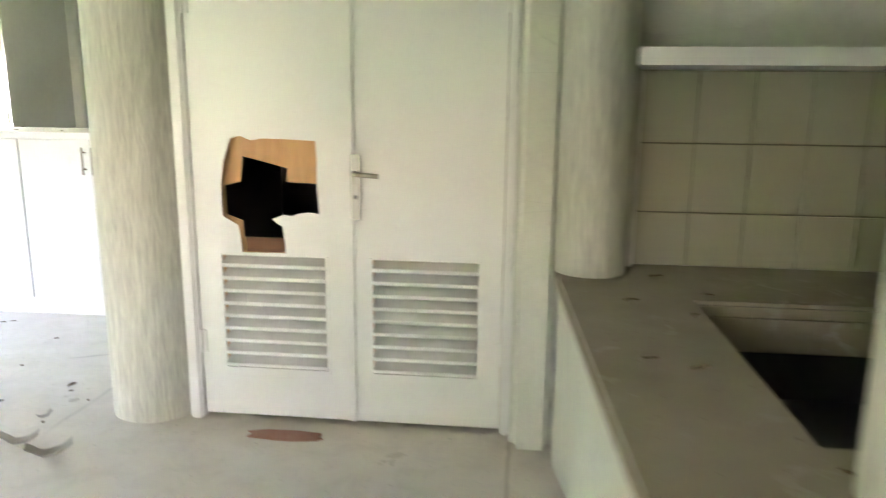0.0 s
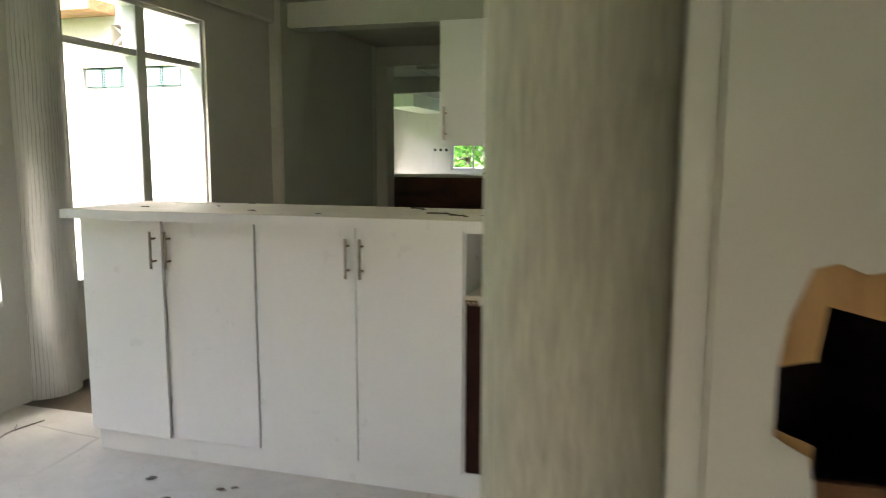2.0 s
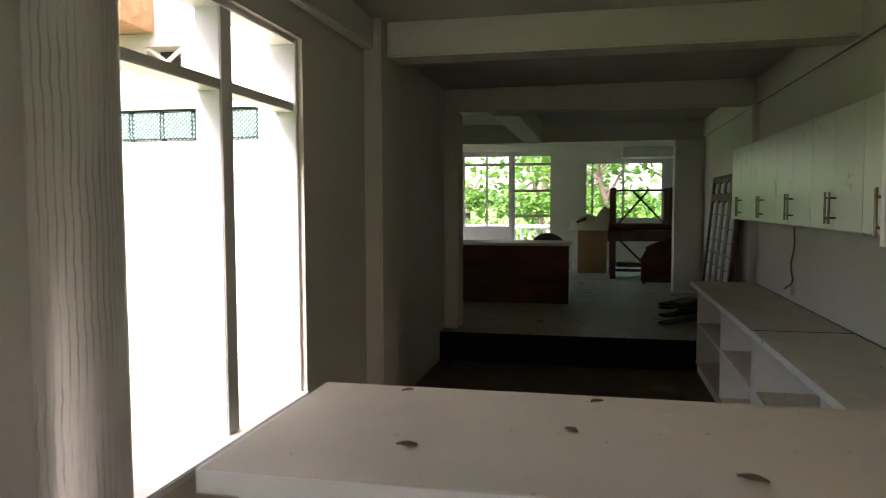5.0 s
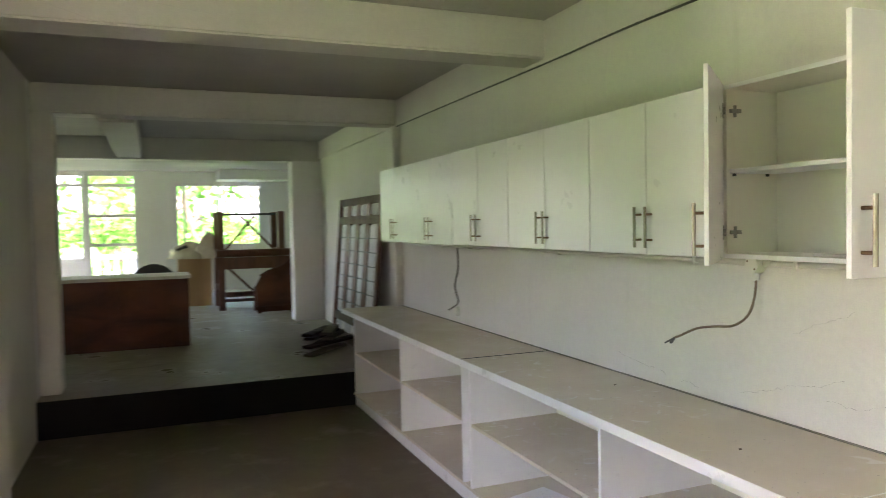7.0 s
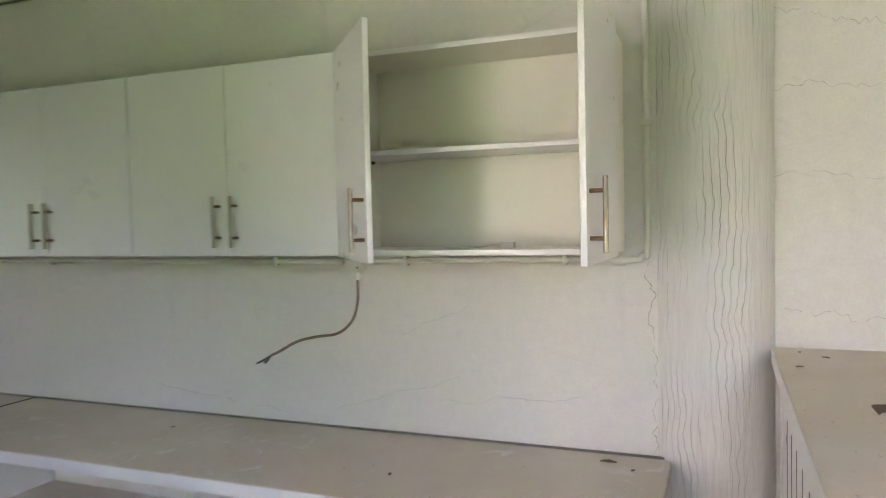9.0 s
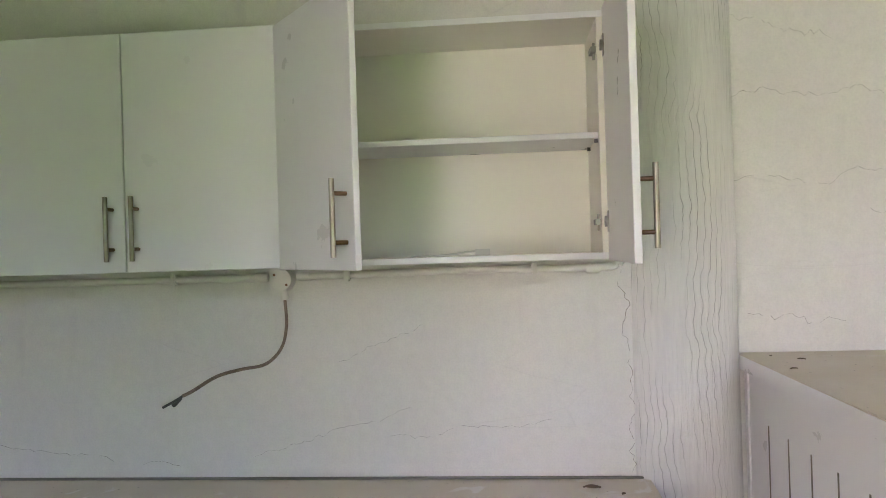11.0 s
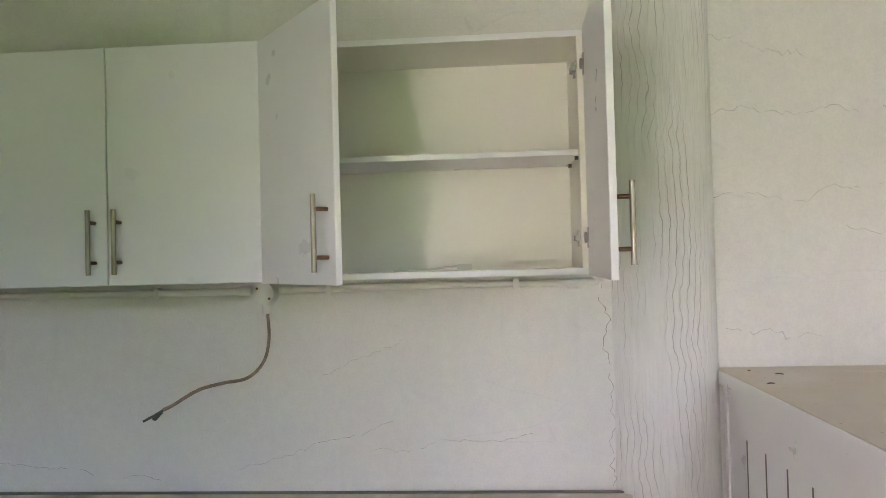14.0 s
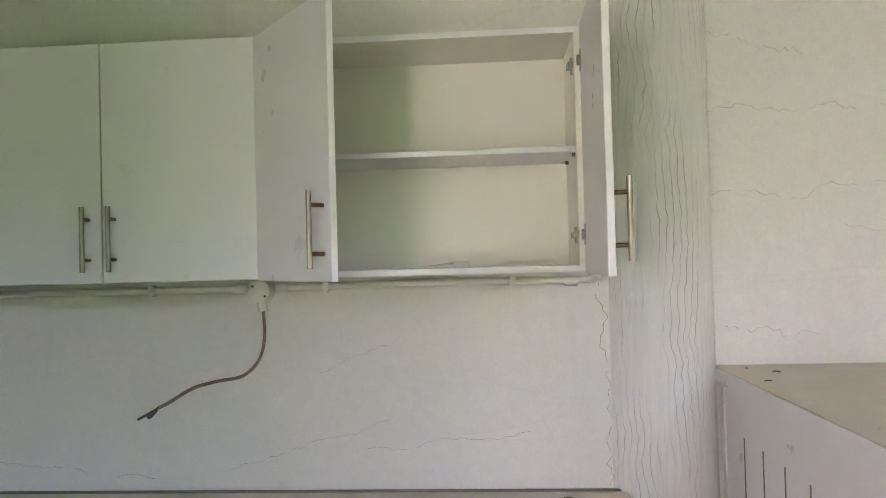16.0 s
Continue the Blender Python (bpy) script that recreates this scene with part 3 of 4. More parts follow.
def closet_door(x0, x1, lx0, lx1, torn):
    d = thing("door_closet_torn" if torn else "door_closet", ((x0 + x1) / 2, 3.19, 0.02),
              "white closet door with a torn hole over its louvre" if torn else "white closet door with louvre and lever handle", "door")
    louvre = rect(lx0, lx1, *LOUVRE_Z)
    whole = rect(x0, x1, 0.02, 2.1)
    part("front_skin", plate(whole, [louvre, FRONT_HOLE] if torn else [louvre], 0.004, xz(3.168)), DOORPAINT, d, "white paint, torn open with splintered edges" if torn else "")
    part("back_skin", plate(whole, [louvre, BACK_HOLE] if torn else [louvre], 0.005, xz(3.2)), PLY, d, "bare plywood inner skin")
    core = B()
    for a, b, z0, z1 in ((x0, x0 + 0.05, 0.02, 2.1), (x1 - 0.05, x1, 0.02, 2.1), (x0 + 0.05, x1 - 0.05, 2.03, 2.1), (x0 + 0.05, x1 - 0.05, 0.02, 0.09), (lx0 - 0.03, lx1 + 0.03, LOUVRE_Z[1] + 0.002, LOUVRE_Z[1] + 0.012), (lx0 - 0.03, lx1 + 0.03, LOUVRE_Z[0] - 0.03, LOUVRE_Z[0])):
        box(core, a, b, 3.1725, 3.1995, z0, z1)
    part("core_frame", core, PLY, d)
    n = 9
    pitch = (LOUVRE_Z[1] - LOUVRE_Z[0]) / n
    for i in range(n):
        z = LOUVRE_Z[0] + pitch * (i + 0.5)
        tilt = Matrix.Translation((0, 3.185, z)) @ Matrix.Rotation(radians(24), 4, "X") @ Matrix.Translation((0, -3.185, -z))
        part("louvre_slat", soften(box(B(), lx0 + 0.001, lx1 - 0.001, 3.150, 3.216, z - 0.010, z + 0.010, tilt), 0.002, 1), DOORPAINT, d)
    rim = B()
    for a, b, z0, z1 in ((lx0 - 0.014, lx0, LOUVRE_Z[0] - 0.014, LOUVRE_Z[1] + 0.006), (lx1, lx1 + 0.014, LOUVRE_Z[0] - 0.014, LOUVRE_Z[1] + 0.006), (lx0, lx1, LOUVRE_Z[0] - 0.014, LOUVRE_Z[0])):
        box(rim, a, b, 3.163, 3.168, z0, z1)
    part("louvre_rim", rim, DOORPAINT, d)
    hx = x0 if torn else x1
    for z in (0.36, 1.8):
        h = B()
        box(h, hx - 0.022, hx + 0.022, 3.160, 3.1675, z - 0.05, z + 0.05)
        rod(h, (hx, 3.158, z - 0.052), (hx, 3.158, z + 0.052), 0.007, 10)
        part("hinge", h, DOORPAINT, d, "painted butt hinge")
    return d


rng = random.Random(2)
LX = -0.797
torn = closet_door(-1.475, LX - 0.002, -1.362, -0.908, True)
whole_door = closet_door(LX + 0.002, -0.155, -0.703, -0.255, False)
part("astragal", soften(box(B(), LX - 0.012, LX + 0.02, 3.152, 3.166, 0.02, 2.1), 0.004), DOORPAINT, whole_door, "cover strip on the meeting edge")
lock = part("lock_plate", soften(box(B(), -0.787, -0.747, 3.146, 3.1515, 0.925, 1.195), 0.003), DULL, whole_door, "dull grey steel lock plate")
hl = B()
rod(hl, (-0.767, 3.148, 1.118), (-0.767, 3.095, 1.118), 0.011)
rod(hl, (-0.767, 3.10, 1.118), (-0.662, 3.095, 1.112), 0.010)
part("lever_handle", hl, STEEL, lock, "steel lever", round_shade=True)
part("keyhole", rod(B(), (-0.767, 3.146, 1.02), (-0.767, 3.143, 1.02), 0.009), BLACK, lock)
plank = thing("nailed_plank", (-1.17, 3.30, 0.80), "brown board nailed inside the torn door", "plank")
part("board", soften(box(B(), -1.46, -0.82, 3.206, 3.225, 0.74, 0.826), 0.002), DARKPLANK, plank)

# ---- sink counter and tiles ----
counter = thing("sink_counter", (0.7, 2.2, 0), "cement-topped sink counter on a white plastered base", "counter")
part("counter_top", soften(plate([(0.05, 3.172), (0.05, 2.85), (0.14, 1.0), (2.0, 1.0), (2.0, 3.172)], [rect(0.50, 1.5, 1.62, 2.62)], 0.05, lambda u, v, w: (u, v, 0.725 + w)), 0.012), TOP_CEMENT, counter, "dusty cement top with a sink hole")
base = plate([(0.065, 3.0), (0.065, 2.85), (0.11, 2.62), (0.155, 1.02), (0.30, 1.02), (0.30, 3.0)], [], 0.725, lambda u, v, w: (u, v, w))
part("low_wall", soften(base, 0.02, 3), PIER, counter, "white plastered low wall")
# basin near-black up to z 0.61, cement-coloured above
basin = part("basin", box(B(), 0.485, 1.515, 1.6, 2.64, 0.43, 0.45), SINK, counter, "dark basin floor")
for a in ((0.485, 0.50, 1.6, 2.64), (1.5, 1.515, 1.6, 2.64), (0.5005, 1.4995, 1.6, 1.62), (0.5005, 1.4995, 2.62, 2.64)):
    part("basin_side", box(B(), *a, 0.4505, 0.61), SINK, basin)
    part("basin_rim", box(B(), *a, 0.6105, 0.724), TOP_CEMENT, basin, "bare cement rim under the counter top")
shelf = thing("pantry_shelf", (0.9, 3.0, 1.54), "thick white shelf board over the tiled wall", "shelf")
part("board", soften(box(B(), 0.30, 2.0, 2.86, 3.172, 1.54, 1.60), 0.004), LAMINATE, shelf)
part("bracket", soften(box(B(), 1.5, 1.525, 2.95, 3.15, 1.46, 1.5395), 0.003), LAMINATE, shelf)
splash = structure("tile_backing", box(B(), 0.3, 2.0, 3.160, 3.1745, 0.776, 1.535), GROUT, "grey grout bed of the tiled wall", "tiles")
for r, (z0, z1) in enumerate(((0.778, 0.988), (0.994, 1.258), (1.264, 1.533))):
    share = None
    for c in range(7):
        x = 0.362 + 0.209 * c
        if share is None:
            t0 = part("tile", soften(box(B(), x, x + 0.205, 3.152, 3.160, z0, z1), 0.002, 1), TILE, splash, origin=(x, 3.156, z0))
            share = t0.data
        else:
            t0 = new("tile", share)
            t0.parent, t0.location = splash, (x, 3.156, z0)
structure("tile_edge", soften(box(B(), 0.30, 0.358, 3.10, 3.160, 0.776, 1.535), 0.006), PIER, "rough plaster edge beside the tiles", "trim")


# ---- cupboards ----
def bar_handle(bm_parent, x, y, z0, z1, face, posts_label="steel bar handle"):
    """A round bar on two posts. face: the outward direction (dx, dy)."""
    dx, dy = face
    out = 0.036
    bm = B()
    rod(bm, (x + dx * out, y + dy * out, z0), (x + dx * out, y + dy * out, z1), 0.0064, 14)
    h = part("handle", bm, STEEL, bm_parent, posts_label, round_shade=True)
    return h


def posts(parent, x, y, z0, z1, face):
    dx, dy = face
    for z in (z0 + 0.033, z1 - 0.033):
        part("handle_post", rod(B(), (x, y, z), (x + dx * 0.032, y + dy * 0.032, z), 0.005, 10), BRONZE, parent, "rusted brown handle post", round_shade=True)


UPZ0, UPZ1, UPX, WALLX = 1.503, 2.155, -2.278, -2.004


def upper_cabinet(y0, y1, lift=0.0, open_left=None, open_right=None):
    """A wall cupboard of two doors; open_left and open_right are the doors' angles. Left is the door at y1."""
    opened = open_left is not None
    label = "white wall cupboard with both doors open and empty inside" if opened else "closed white wall cupboard with steel bar handles"
    cab = thing("wall_cabinet", (UPX + 0.13, (y0 + y1) / 2, UPZ0 + lift), label, "cabinet", "wall cupboards in a row")
    z0, z1 = UPZ0 + lift, UPZ1 + lift
    inside = LAMINATE_IN if opened else LAMINATE
    xa, za, zb, th = UPX + 0.018, z0 + 0.004, z1 - 0.004, 0.016
    for name, bounds in (("side_panel", (xa, WALLX, y0, y0 + th, za, zb)), ("side_panel", (xa, WALLX, y1 - th, y1, za, zb)), ("bottom_panel", (xa, WALLX, y0 + th, y1 - th, za, za + th)),
                         ("top_panel", (xa, WALLX, y0 + th, y1 - th, zb - th, zb)), ("back_panel", (WALLX - 0.006, WALLX, y0 + th, y1 - th, za + th, zb - th))):
        part(name, box(B(), *bounds), inside, cab)
    if opened:
        part("shelf", soften(box(B(), UPX + 0.03, WALLX - 0.008, y0 + 0.017, y1 - 0.017, 1.823, 1.839), 0.0015, 1), LAMINATE, cab, "thin white shelf")
        part("bottom_edge", box(B(), UPX + 0.0165, UPX + 0.0178, y0, y1, z0 + 0.004, z0 + 0.02), LAMINATE, cab)
        part("top_edge", box(B(), UPX + 0.0165, UPX + 0.0178, y0, y1, z1 - 0.02, z1 - 0.004), LAMINATE, cab)
        for y in (y0 + 0.017, y1 - 0.017):
            for x in (UPX + 0.05, WALLX - 0.06):
                part("shelf_pin", box(B(), x - 0.005, x + 0.005, y - 0.008, y + 0.008, 1.813, 1.8228), BLACK, cab, "small dark shelf peg")
    mid = (y0 + y1) / 2
    for side, ya, yb, ang in (("left", mid + 0.002, y1 - 0.002, open_left), ("right", y0 + 0.002, mid - 0.002, open_right)):
        hinge = (UPX + 0.017, yb if side == "left" else ya, z0)
        turn = 0.0 if ang is None else (-ang if side == "left" else ang)
        door = part("door", soften(box(B(), UPX, UPX + 0.016, ya, yb, z0, z1), 0.0015, 1), LAMINATE, cab, "swung open" if opened else "", origin=hinge, turn=turn)
        ORIGIN[door] = Vector(hinge)
        hy = (ya + 0.034) if side == "left" else (yb - 0.034)
        grip = bar_handle(door, UPX, hy, z0 + 0.03, z0 + 0.205, (-1, 0))
        posts(door, UPX, hy, z0 + 0.03, z0 + 0.205, (-1, 0))
        if opened:
            s = -1 if side == "left" else 1
            for z in (z0 + 0.10, z1 - 0.10):
                cup = B()
                box(cup, UPX + 0.0165, UPX + 0.019, hinge[1] + s * 0.01, hinge[1] + s * 0.034, z - 0.027, z + 0.027)
                rod(cup, (UPX + 0.0165, hinge[1] + s * 0.022, z), (UPX + 0.026, hinge[1] + s * 0.022, z), 0.014, 14)
                part("hinge_cup", cup, DULL, door, "steel cup hinge")
    if opened:
        for s, y in ((-1, y1 - 0.0165), (1, y0 + 0.0165)):
            for z in (z0 + 0.10, z1 - 0.10):
                arm = B()
                box(arm, UPX + 0.03, UPX + 0.075, y + (s * 0.014 if s > 0 else s * 0.014), y, z - 0.007, z + 0.007)
                box(arm, UPX + 0.05, UPX + 0.06, y + s * 0.006, y, z - 0.022, z + 0.022)
                part("hinge_arm", arm, DULL, cab, "steel hinge arm")
    return cab


U0, UW = 5.455, 0.8655
upper_cabinet(U0, U0 + UW - 0.002, 0.0, 49.5, 88.5)
for i in range(1, 6):
    upper_cabinet(U0 + UW * i, U0 + UW * (i + 1) - 0.002, 0.004 if i in (1, 2, 3) else 0.0)

# things lying in the open cupboard
clip = thing("bent_wire_clip", (-2.13, 5.83, 1.524), "pale bent plastic clip lying in the cupboard", "clip")
cb = B()
tube(cb, [(-2.2, 5.98, 1.527), (-2.18, 5.9, 1.527), (-2.17, 5.84, 1.533), (-2.175, 5.80, 1.537)], 0.003, 6)
box(cb, -2.185, -2.165, 5.765, 5.805, 1.5235, 1.542)
part("clip", cb, PVC, clip)

# ---- low open shelving under the long worktop ----
CX, CZ = -2.6, 0.855


def open_unit(y0, y1, stiles, label):
    unit = thing("shelf_unit", (-2.28, (y0 + y1) / 2, 0), label, "shelf unit", "open base units along the wall")
    part("plinth", box(B(), CX + 0.03, CX + 0.048, y0 + 0.002, y1 - 0.002, 0, 0.095), LAMINATE, unit)
    part("bottom", box(B(), CX + 0.012, WALLX, y0, y1, 0.095, 0.113), TOP, unit)
    part("back", box(B(), WALLX - 0.008, WALLX, y0, y1, 0.113, CZ - 0.042), LAMINATE_IN, unit)
    for y in stiles:
        part("side_panel", soften(box(B(), CX + 0.012, WALLX - 0.009, y, y + 0.018, 0.1135, CZ - 0.042), 0.001, 1), LAMINATE, unit)
    for a, b in zip(stiles, stiles[1:]):
        part("shelf", soften(box(B(), CX + 0.016, WALLX - 0.009, a + 0.0185, b - 0.0005, 0.475, 0.493), 0.001, 1), TOP, unit)
    return unit


open_unit(8.062, 10.95, (8.075, 9.22, 10.53), "open white shelf unit of two bays, empty")
open_unit(5.32, 8.058, (5.335, 6.66, 7.96), "open white shelf unit of two bays, dusty and empty")
for y0, y1, tilt in ((8.066, 10.96, 0.0), (5.32, 8.060, 0.0)):
    wt = thing("worktop", (-2.3, (y0 + y1) / 2, CZ - 0.04), "dusty beige worktop with a white front edge", "worktop", "two long worktops end to end")
    part("board", soften(box(B(), CX + 0.004, WALLX, y0, y1, CZ - 0.04, CZ), 0.002, 1), TOP, wt)
    part("front_edge", box(B(), CX, CX + 0.0035, y0, y1, CZ - 0.041, CZ - 0.001), LAMINATE, wt, "white edge strip")
    part("back_gap", soften(box(B(), WALLX - 0.012, WALLX - 0.0005, y0, y1, CZ + 0.0005, CZ + 0.007), 0.002, 1), GROUT, wt, "grimy sealant line")
part_joint = structure("worktop_joint", box(B(), CX + 0.002, WALLX, 8.0602, 8.0658, CZ - 0.035, CZ + 0.0025), BLACK, "black joint between two worktops", "joint")
fallen = thing("fallen_board", (-2.4, 7.3, 0.113), "broken white board lying in the open unit", "board")
part("board", soften(box(B(), -2.55, -2.1, 6.95, 7.75, 0.1135, 0.128, Matrix.Translation((-2.3, 7.3, 0.12)) @ Matrix.Rotation(radians(14), 4, "Z") @ Matrix.Translation((2.3, -7.3, -0.12))), 0.001, 1), LAMINATE, fallen)

# ---- breakfast bar ----
IY, IZ = 4.50, 1.158
bar = thing("breakfast_bar", (-3.05, 4.75, 0), "tall white breakfast bar with four doors and an open niche", "cabinet")
bb = B()
for x in (-4.19, -3.275, -2.32, -1.90):
    box(bb, x, x + 0.018, IY + 0.018, 4.985, 0.10, IZ)
box(bb, -4.172, -1.90, IY + 0.018, 4.985, 0.10, 0.118)
box(bb, -4.172, -1.90, IY + 0.018, 4.985, IZ - 0.018, IZ - 0.001)
part("body", bb, LAMINATE, bar)
part("plinth", box(B(), -4.175, -1.885, IY + 0.03, 4.97, 0, 0.0995), LAMINATE, bar)
part("niche_back", box(B(), -2.302, -1.90, 4.90, 4.915, 0.118, IZ - 0.019), LAMINATE_IN, bar)
part("niche_shelf", soften(box(B(), -2.301, -1.901, IY + 0.004, 4.899, 0.845, 0.885), 0.004), TOP, bar, "chipped shelf")
part("niche_door", soften(box(B(), -2.30, -1.902, IY + 0.018, IY + 0.034, 0.119, 0.843), 0.002), NEARBLACK, bar, "dark red-brown board closing the lower niche")
part("end_post", soften(box(B(), -1.905, -1.882, IY - 0.005, IY + 0.017, 0.0, IZ), 0.002), PAPER, bar)
XS = (-4.195, -3.727, -3.26, -2.78, -2.308)
for i in range(4):
    a, b = XS[i] + (0.006 if i == 2 else 0.002), XS[i + 1] - (0.006 if i == 1 else 0.002)
    left_hung = i % 2 == 0
    hinge = (a if left_hung else b, IY + 0.017, 0.115)
    door = part("door", soften(box(B(), a, b, IY, IY + 0.0165, 0.115, IZ - 0.008), 0.0015, 1), LAMINATE, bar, origin=hinge, turn=(-2.6 if i == 0 else 0.6 if i == 1 else 0.0))
    hx = b - 0.03 if left_hung else a + 0.03
    bar_handle(door, hx, IY, 0.935, 1.105, (0, -1))
    posts(door, hx, IY, 0.935, 1.105, (0, -1))
back = part("back_panel", box(B(), -4.19, -1.885, 4.9855, 4.999, 0.0, IZ), LAMINATE, bar, "white panel with upright grooves")
gr = B()
for i in range(15):
    x = -2.06 - 0.14 * i
    box(gr, x - 0.003, x + 0.003, 4.9985, 5.0005, 0.06, IZ - 0.14)
part("groove", gr, GROUT, back, "thin upright grooves")
part("corner_strip", soften(box(B(), -1.91, -1.885, 4.9995, 5.006, 0, IZ), 0.001, 1), LAMINATE, bar)
wt = thing("bar_top", (-3.05, 4.72, IZ), "dusty cream bar top with a white edge", "worktop")
part("board", soften(box(B(), -4.225, -1.884, 4.42, 5.03, IZ + 0.001, 1.20), 0.0025), TOP, wt)
eg = B()
box(eg, -4.225, -1.884, 4.4165, 4.4195, IZ, 1.1985)
box(eg, -4.225, -1.884, 5.0305, 5.0335, IZ, 1.1985)
box(eg, -4.2285, -4.2255, 4.4165, 5.0335, IZ, 1.1985)
part("edge_strip", eg, LAMINATE, wt, "white edge strip")

def chips(x0, x1, y, z, seed, depth=0.012, drop=0.016):
    """Broken chipboard along a front edge: a row of jagged splinters."""
    bm = B()
    r = random.Random(seed)
    x = x0
    while x < x1:
        w = r.uniform(0.008, 0.03)
        h, d = drop * r.uniform(0.25, 1.0), depth * r.uniform(0.3, 1.0)
        vs = [bm.verts.new(p) for p in ((x, y - d, z), (min(x + w, x1), y - d * 0.7, z), (x + w * 0.5, y - d * 0.4, z - h), (x, y, z), (min(x + w, x1), y, z), (x + w * 0.5, y, z - h))]
        for f in ((0, 1, 2), (3, 5, 4), (0, 3, 4, 1), (1, 4, 5, 2), (2, 5, 3, 0)):
            bm.faces.new([vs[k] for k in f])
        x += w
    return bm


part("chipped_edge", chips(-2.30, -2.25, IY + 0.0035, 0.868, 3, 0.006, 0.03), DARKPLANK, bar, "splintered brown chipboard")
part("chipped_edge", chips(-2.30, -1.905, IY + 0.0035, 0.8525, 5, 0.004, 0.012), DARKPLANK, bar)
part("broken_corner", chips(-1.945, -1.886, 4.4160, 1.1985, 7, 0.006, 0.05), DARKPLANK, wt, "broken dark corner of the board")

# ---- conduit, junction box and loose cables on the long wall ----
pipe = thing("conduit", (-2.02, 6.5, 1.475), "painted plastic conduit clipped under the wall cupboards", "conduit")
pb = B()
tube(pb, [(-2.02, 10.6, 1.474), (-2.02, 8.5, 1.476), (-2.02, 6.46, 1.474)], 0.011, 10, 4)
part("pipe", pb, PVC, pipe, round_shade=True)
pb = B()
tube(pb, [(-2.02, 6.34, 1.474), (-2.02, 5.9, 1.48), (-2.02, 5.46, 1.478), (-2.02, 5.40, 1.492), (-2.02, 5.385, 1.54), (-2.02, 5.385, 2.0), (-2.02, 5.385, 2.6)], 0.011, 10, 6)
part("pipe", pb, PVC, pipe, round_shade=True)
for y, z in ((6.74, 1.475), (7.9, 1.475), (9.2, 1.475), (5.64, 1.48), (6.2, 1.476), (5.385, 1.9)):
    k = B()
    if z < 1.6:
        box(k, -2.036, -2.0005, y - 0.009, y + 0.009, z - 0.018, z + 0.016)
    else:
        box(k, -2.036, -2.0005, y - 0.02, y + 0.016, z - 0.009, z + 0.009)
    part("clip", soften(k, 0.004), PVC, pipe)
for y in (6.335, 6.465, 5.47):
    part("coupling", soften(rod(B(), (-2.02, y - 0.02, 1.475), (-2.02, y + 0.02, 1.475), 0.0145, 14), 0.002), PVC, pipe, round_shade=True)
jb = thing("junction_box", (-2.02, 6.40, 1.467), "round painted junction box with a spout", "junction box")
k = B()
rod(k, (-2.001, 6.40, 1.467), (-2.045, 6.40, 1.467), 0.036, 24, 0.033)
rod(k, (-2.022, 6.40, 1.44), (-2.022, 6.395, 1.405), 0.014, 14)
part("box", k, PVC, jb, round_shade=True)
for a in (40, 220):
    part("screw", rod(B(), (-2.044, 6.40 + 0.024 * math.cos(radians(a)), 1.467 + 0.024 * math.sin(radians(a))), (-2.047, 6.40 + 0.024 * math.cos(radians(a)), 1.467 + 0.024 * math.sin(radians(a))), 0.004, 8), BRONZE, jb)
wire = thing("loose_cable", (-2.05, 6.45, 1.40), "brown loose cable with taped end hanging from the box", "cable")
k = B()
tube(k, [(-2.022, 6.395, 1.41), (-2.045, 6.385, 1.33), (-2.07, 6.395, 1.265), (-2.11, 6.43, 1.225), (-2.15, 6.49, 1.217), (-2.19, 6.545, 1.205), (-2.225, 6.60, 1.172), (-2.235, 6.625, 1.160)], 0.005, 8)
part("sheath", k, CABLE, wire, round_shade=True)
k = B()
tube(k, [(-2.235, 6.625, 1.160), (-2.24, 6.645, 1.148), (-2.242, 6.68, 1.130)], 0.0038, 6)
tube(k, [(-2.237, 6.63, 1.155), (-2.235, 6.65, 1.135), (-2.236, 6.652, 1.140)], 0.0055, 6)
part("taped_end", k, BLACK, wire, "black tape and bare ends")
wire = thing("hanging_cable", (-2.02, 9.5, 1.46), "dark cable hanging to a small socket above the worktop", "cable")
k = B()
tube(k, [(-2.01, 9.46, 1.46), (-2.015, 9.44, 1.30), (-2.02, 9.50, 1.15), (-2.02, 9.44, 1.03), (-2.03, 9.55, 0.97), (-2.04, 9.60, 0.95)], 0.006, 8)
part("sheath", k, DARKCABLE, wire, round_shade=True)
part("socket", rod(B(), (-2.001, 9.48, 0.95), (-2.03, 9.48, 0.95), 0.04, 18, 0.034), PVC, wire, "round yellowed socket")
line = thing("wall_wire", (-2.03, 8, 2.615), "thin dark wire along the bottom of the band beam", "cable")
k = B()
tube(k, [(-2.032, 5.3, 2.612), (-2.034, 6.4, 2.606), (-2.033, 7.2, 2.616), (-2.032, 7.99, 2.610), (-2.034, 9.4, 2.612), (-2.033, 10.84, 2.612)], 0.006, 6)
part("wire", k, BLACK, line)

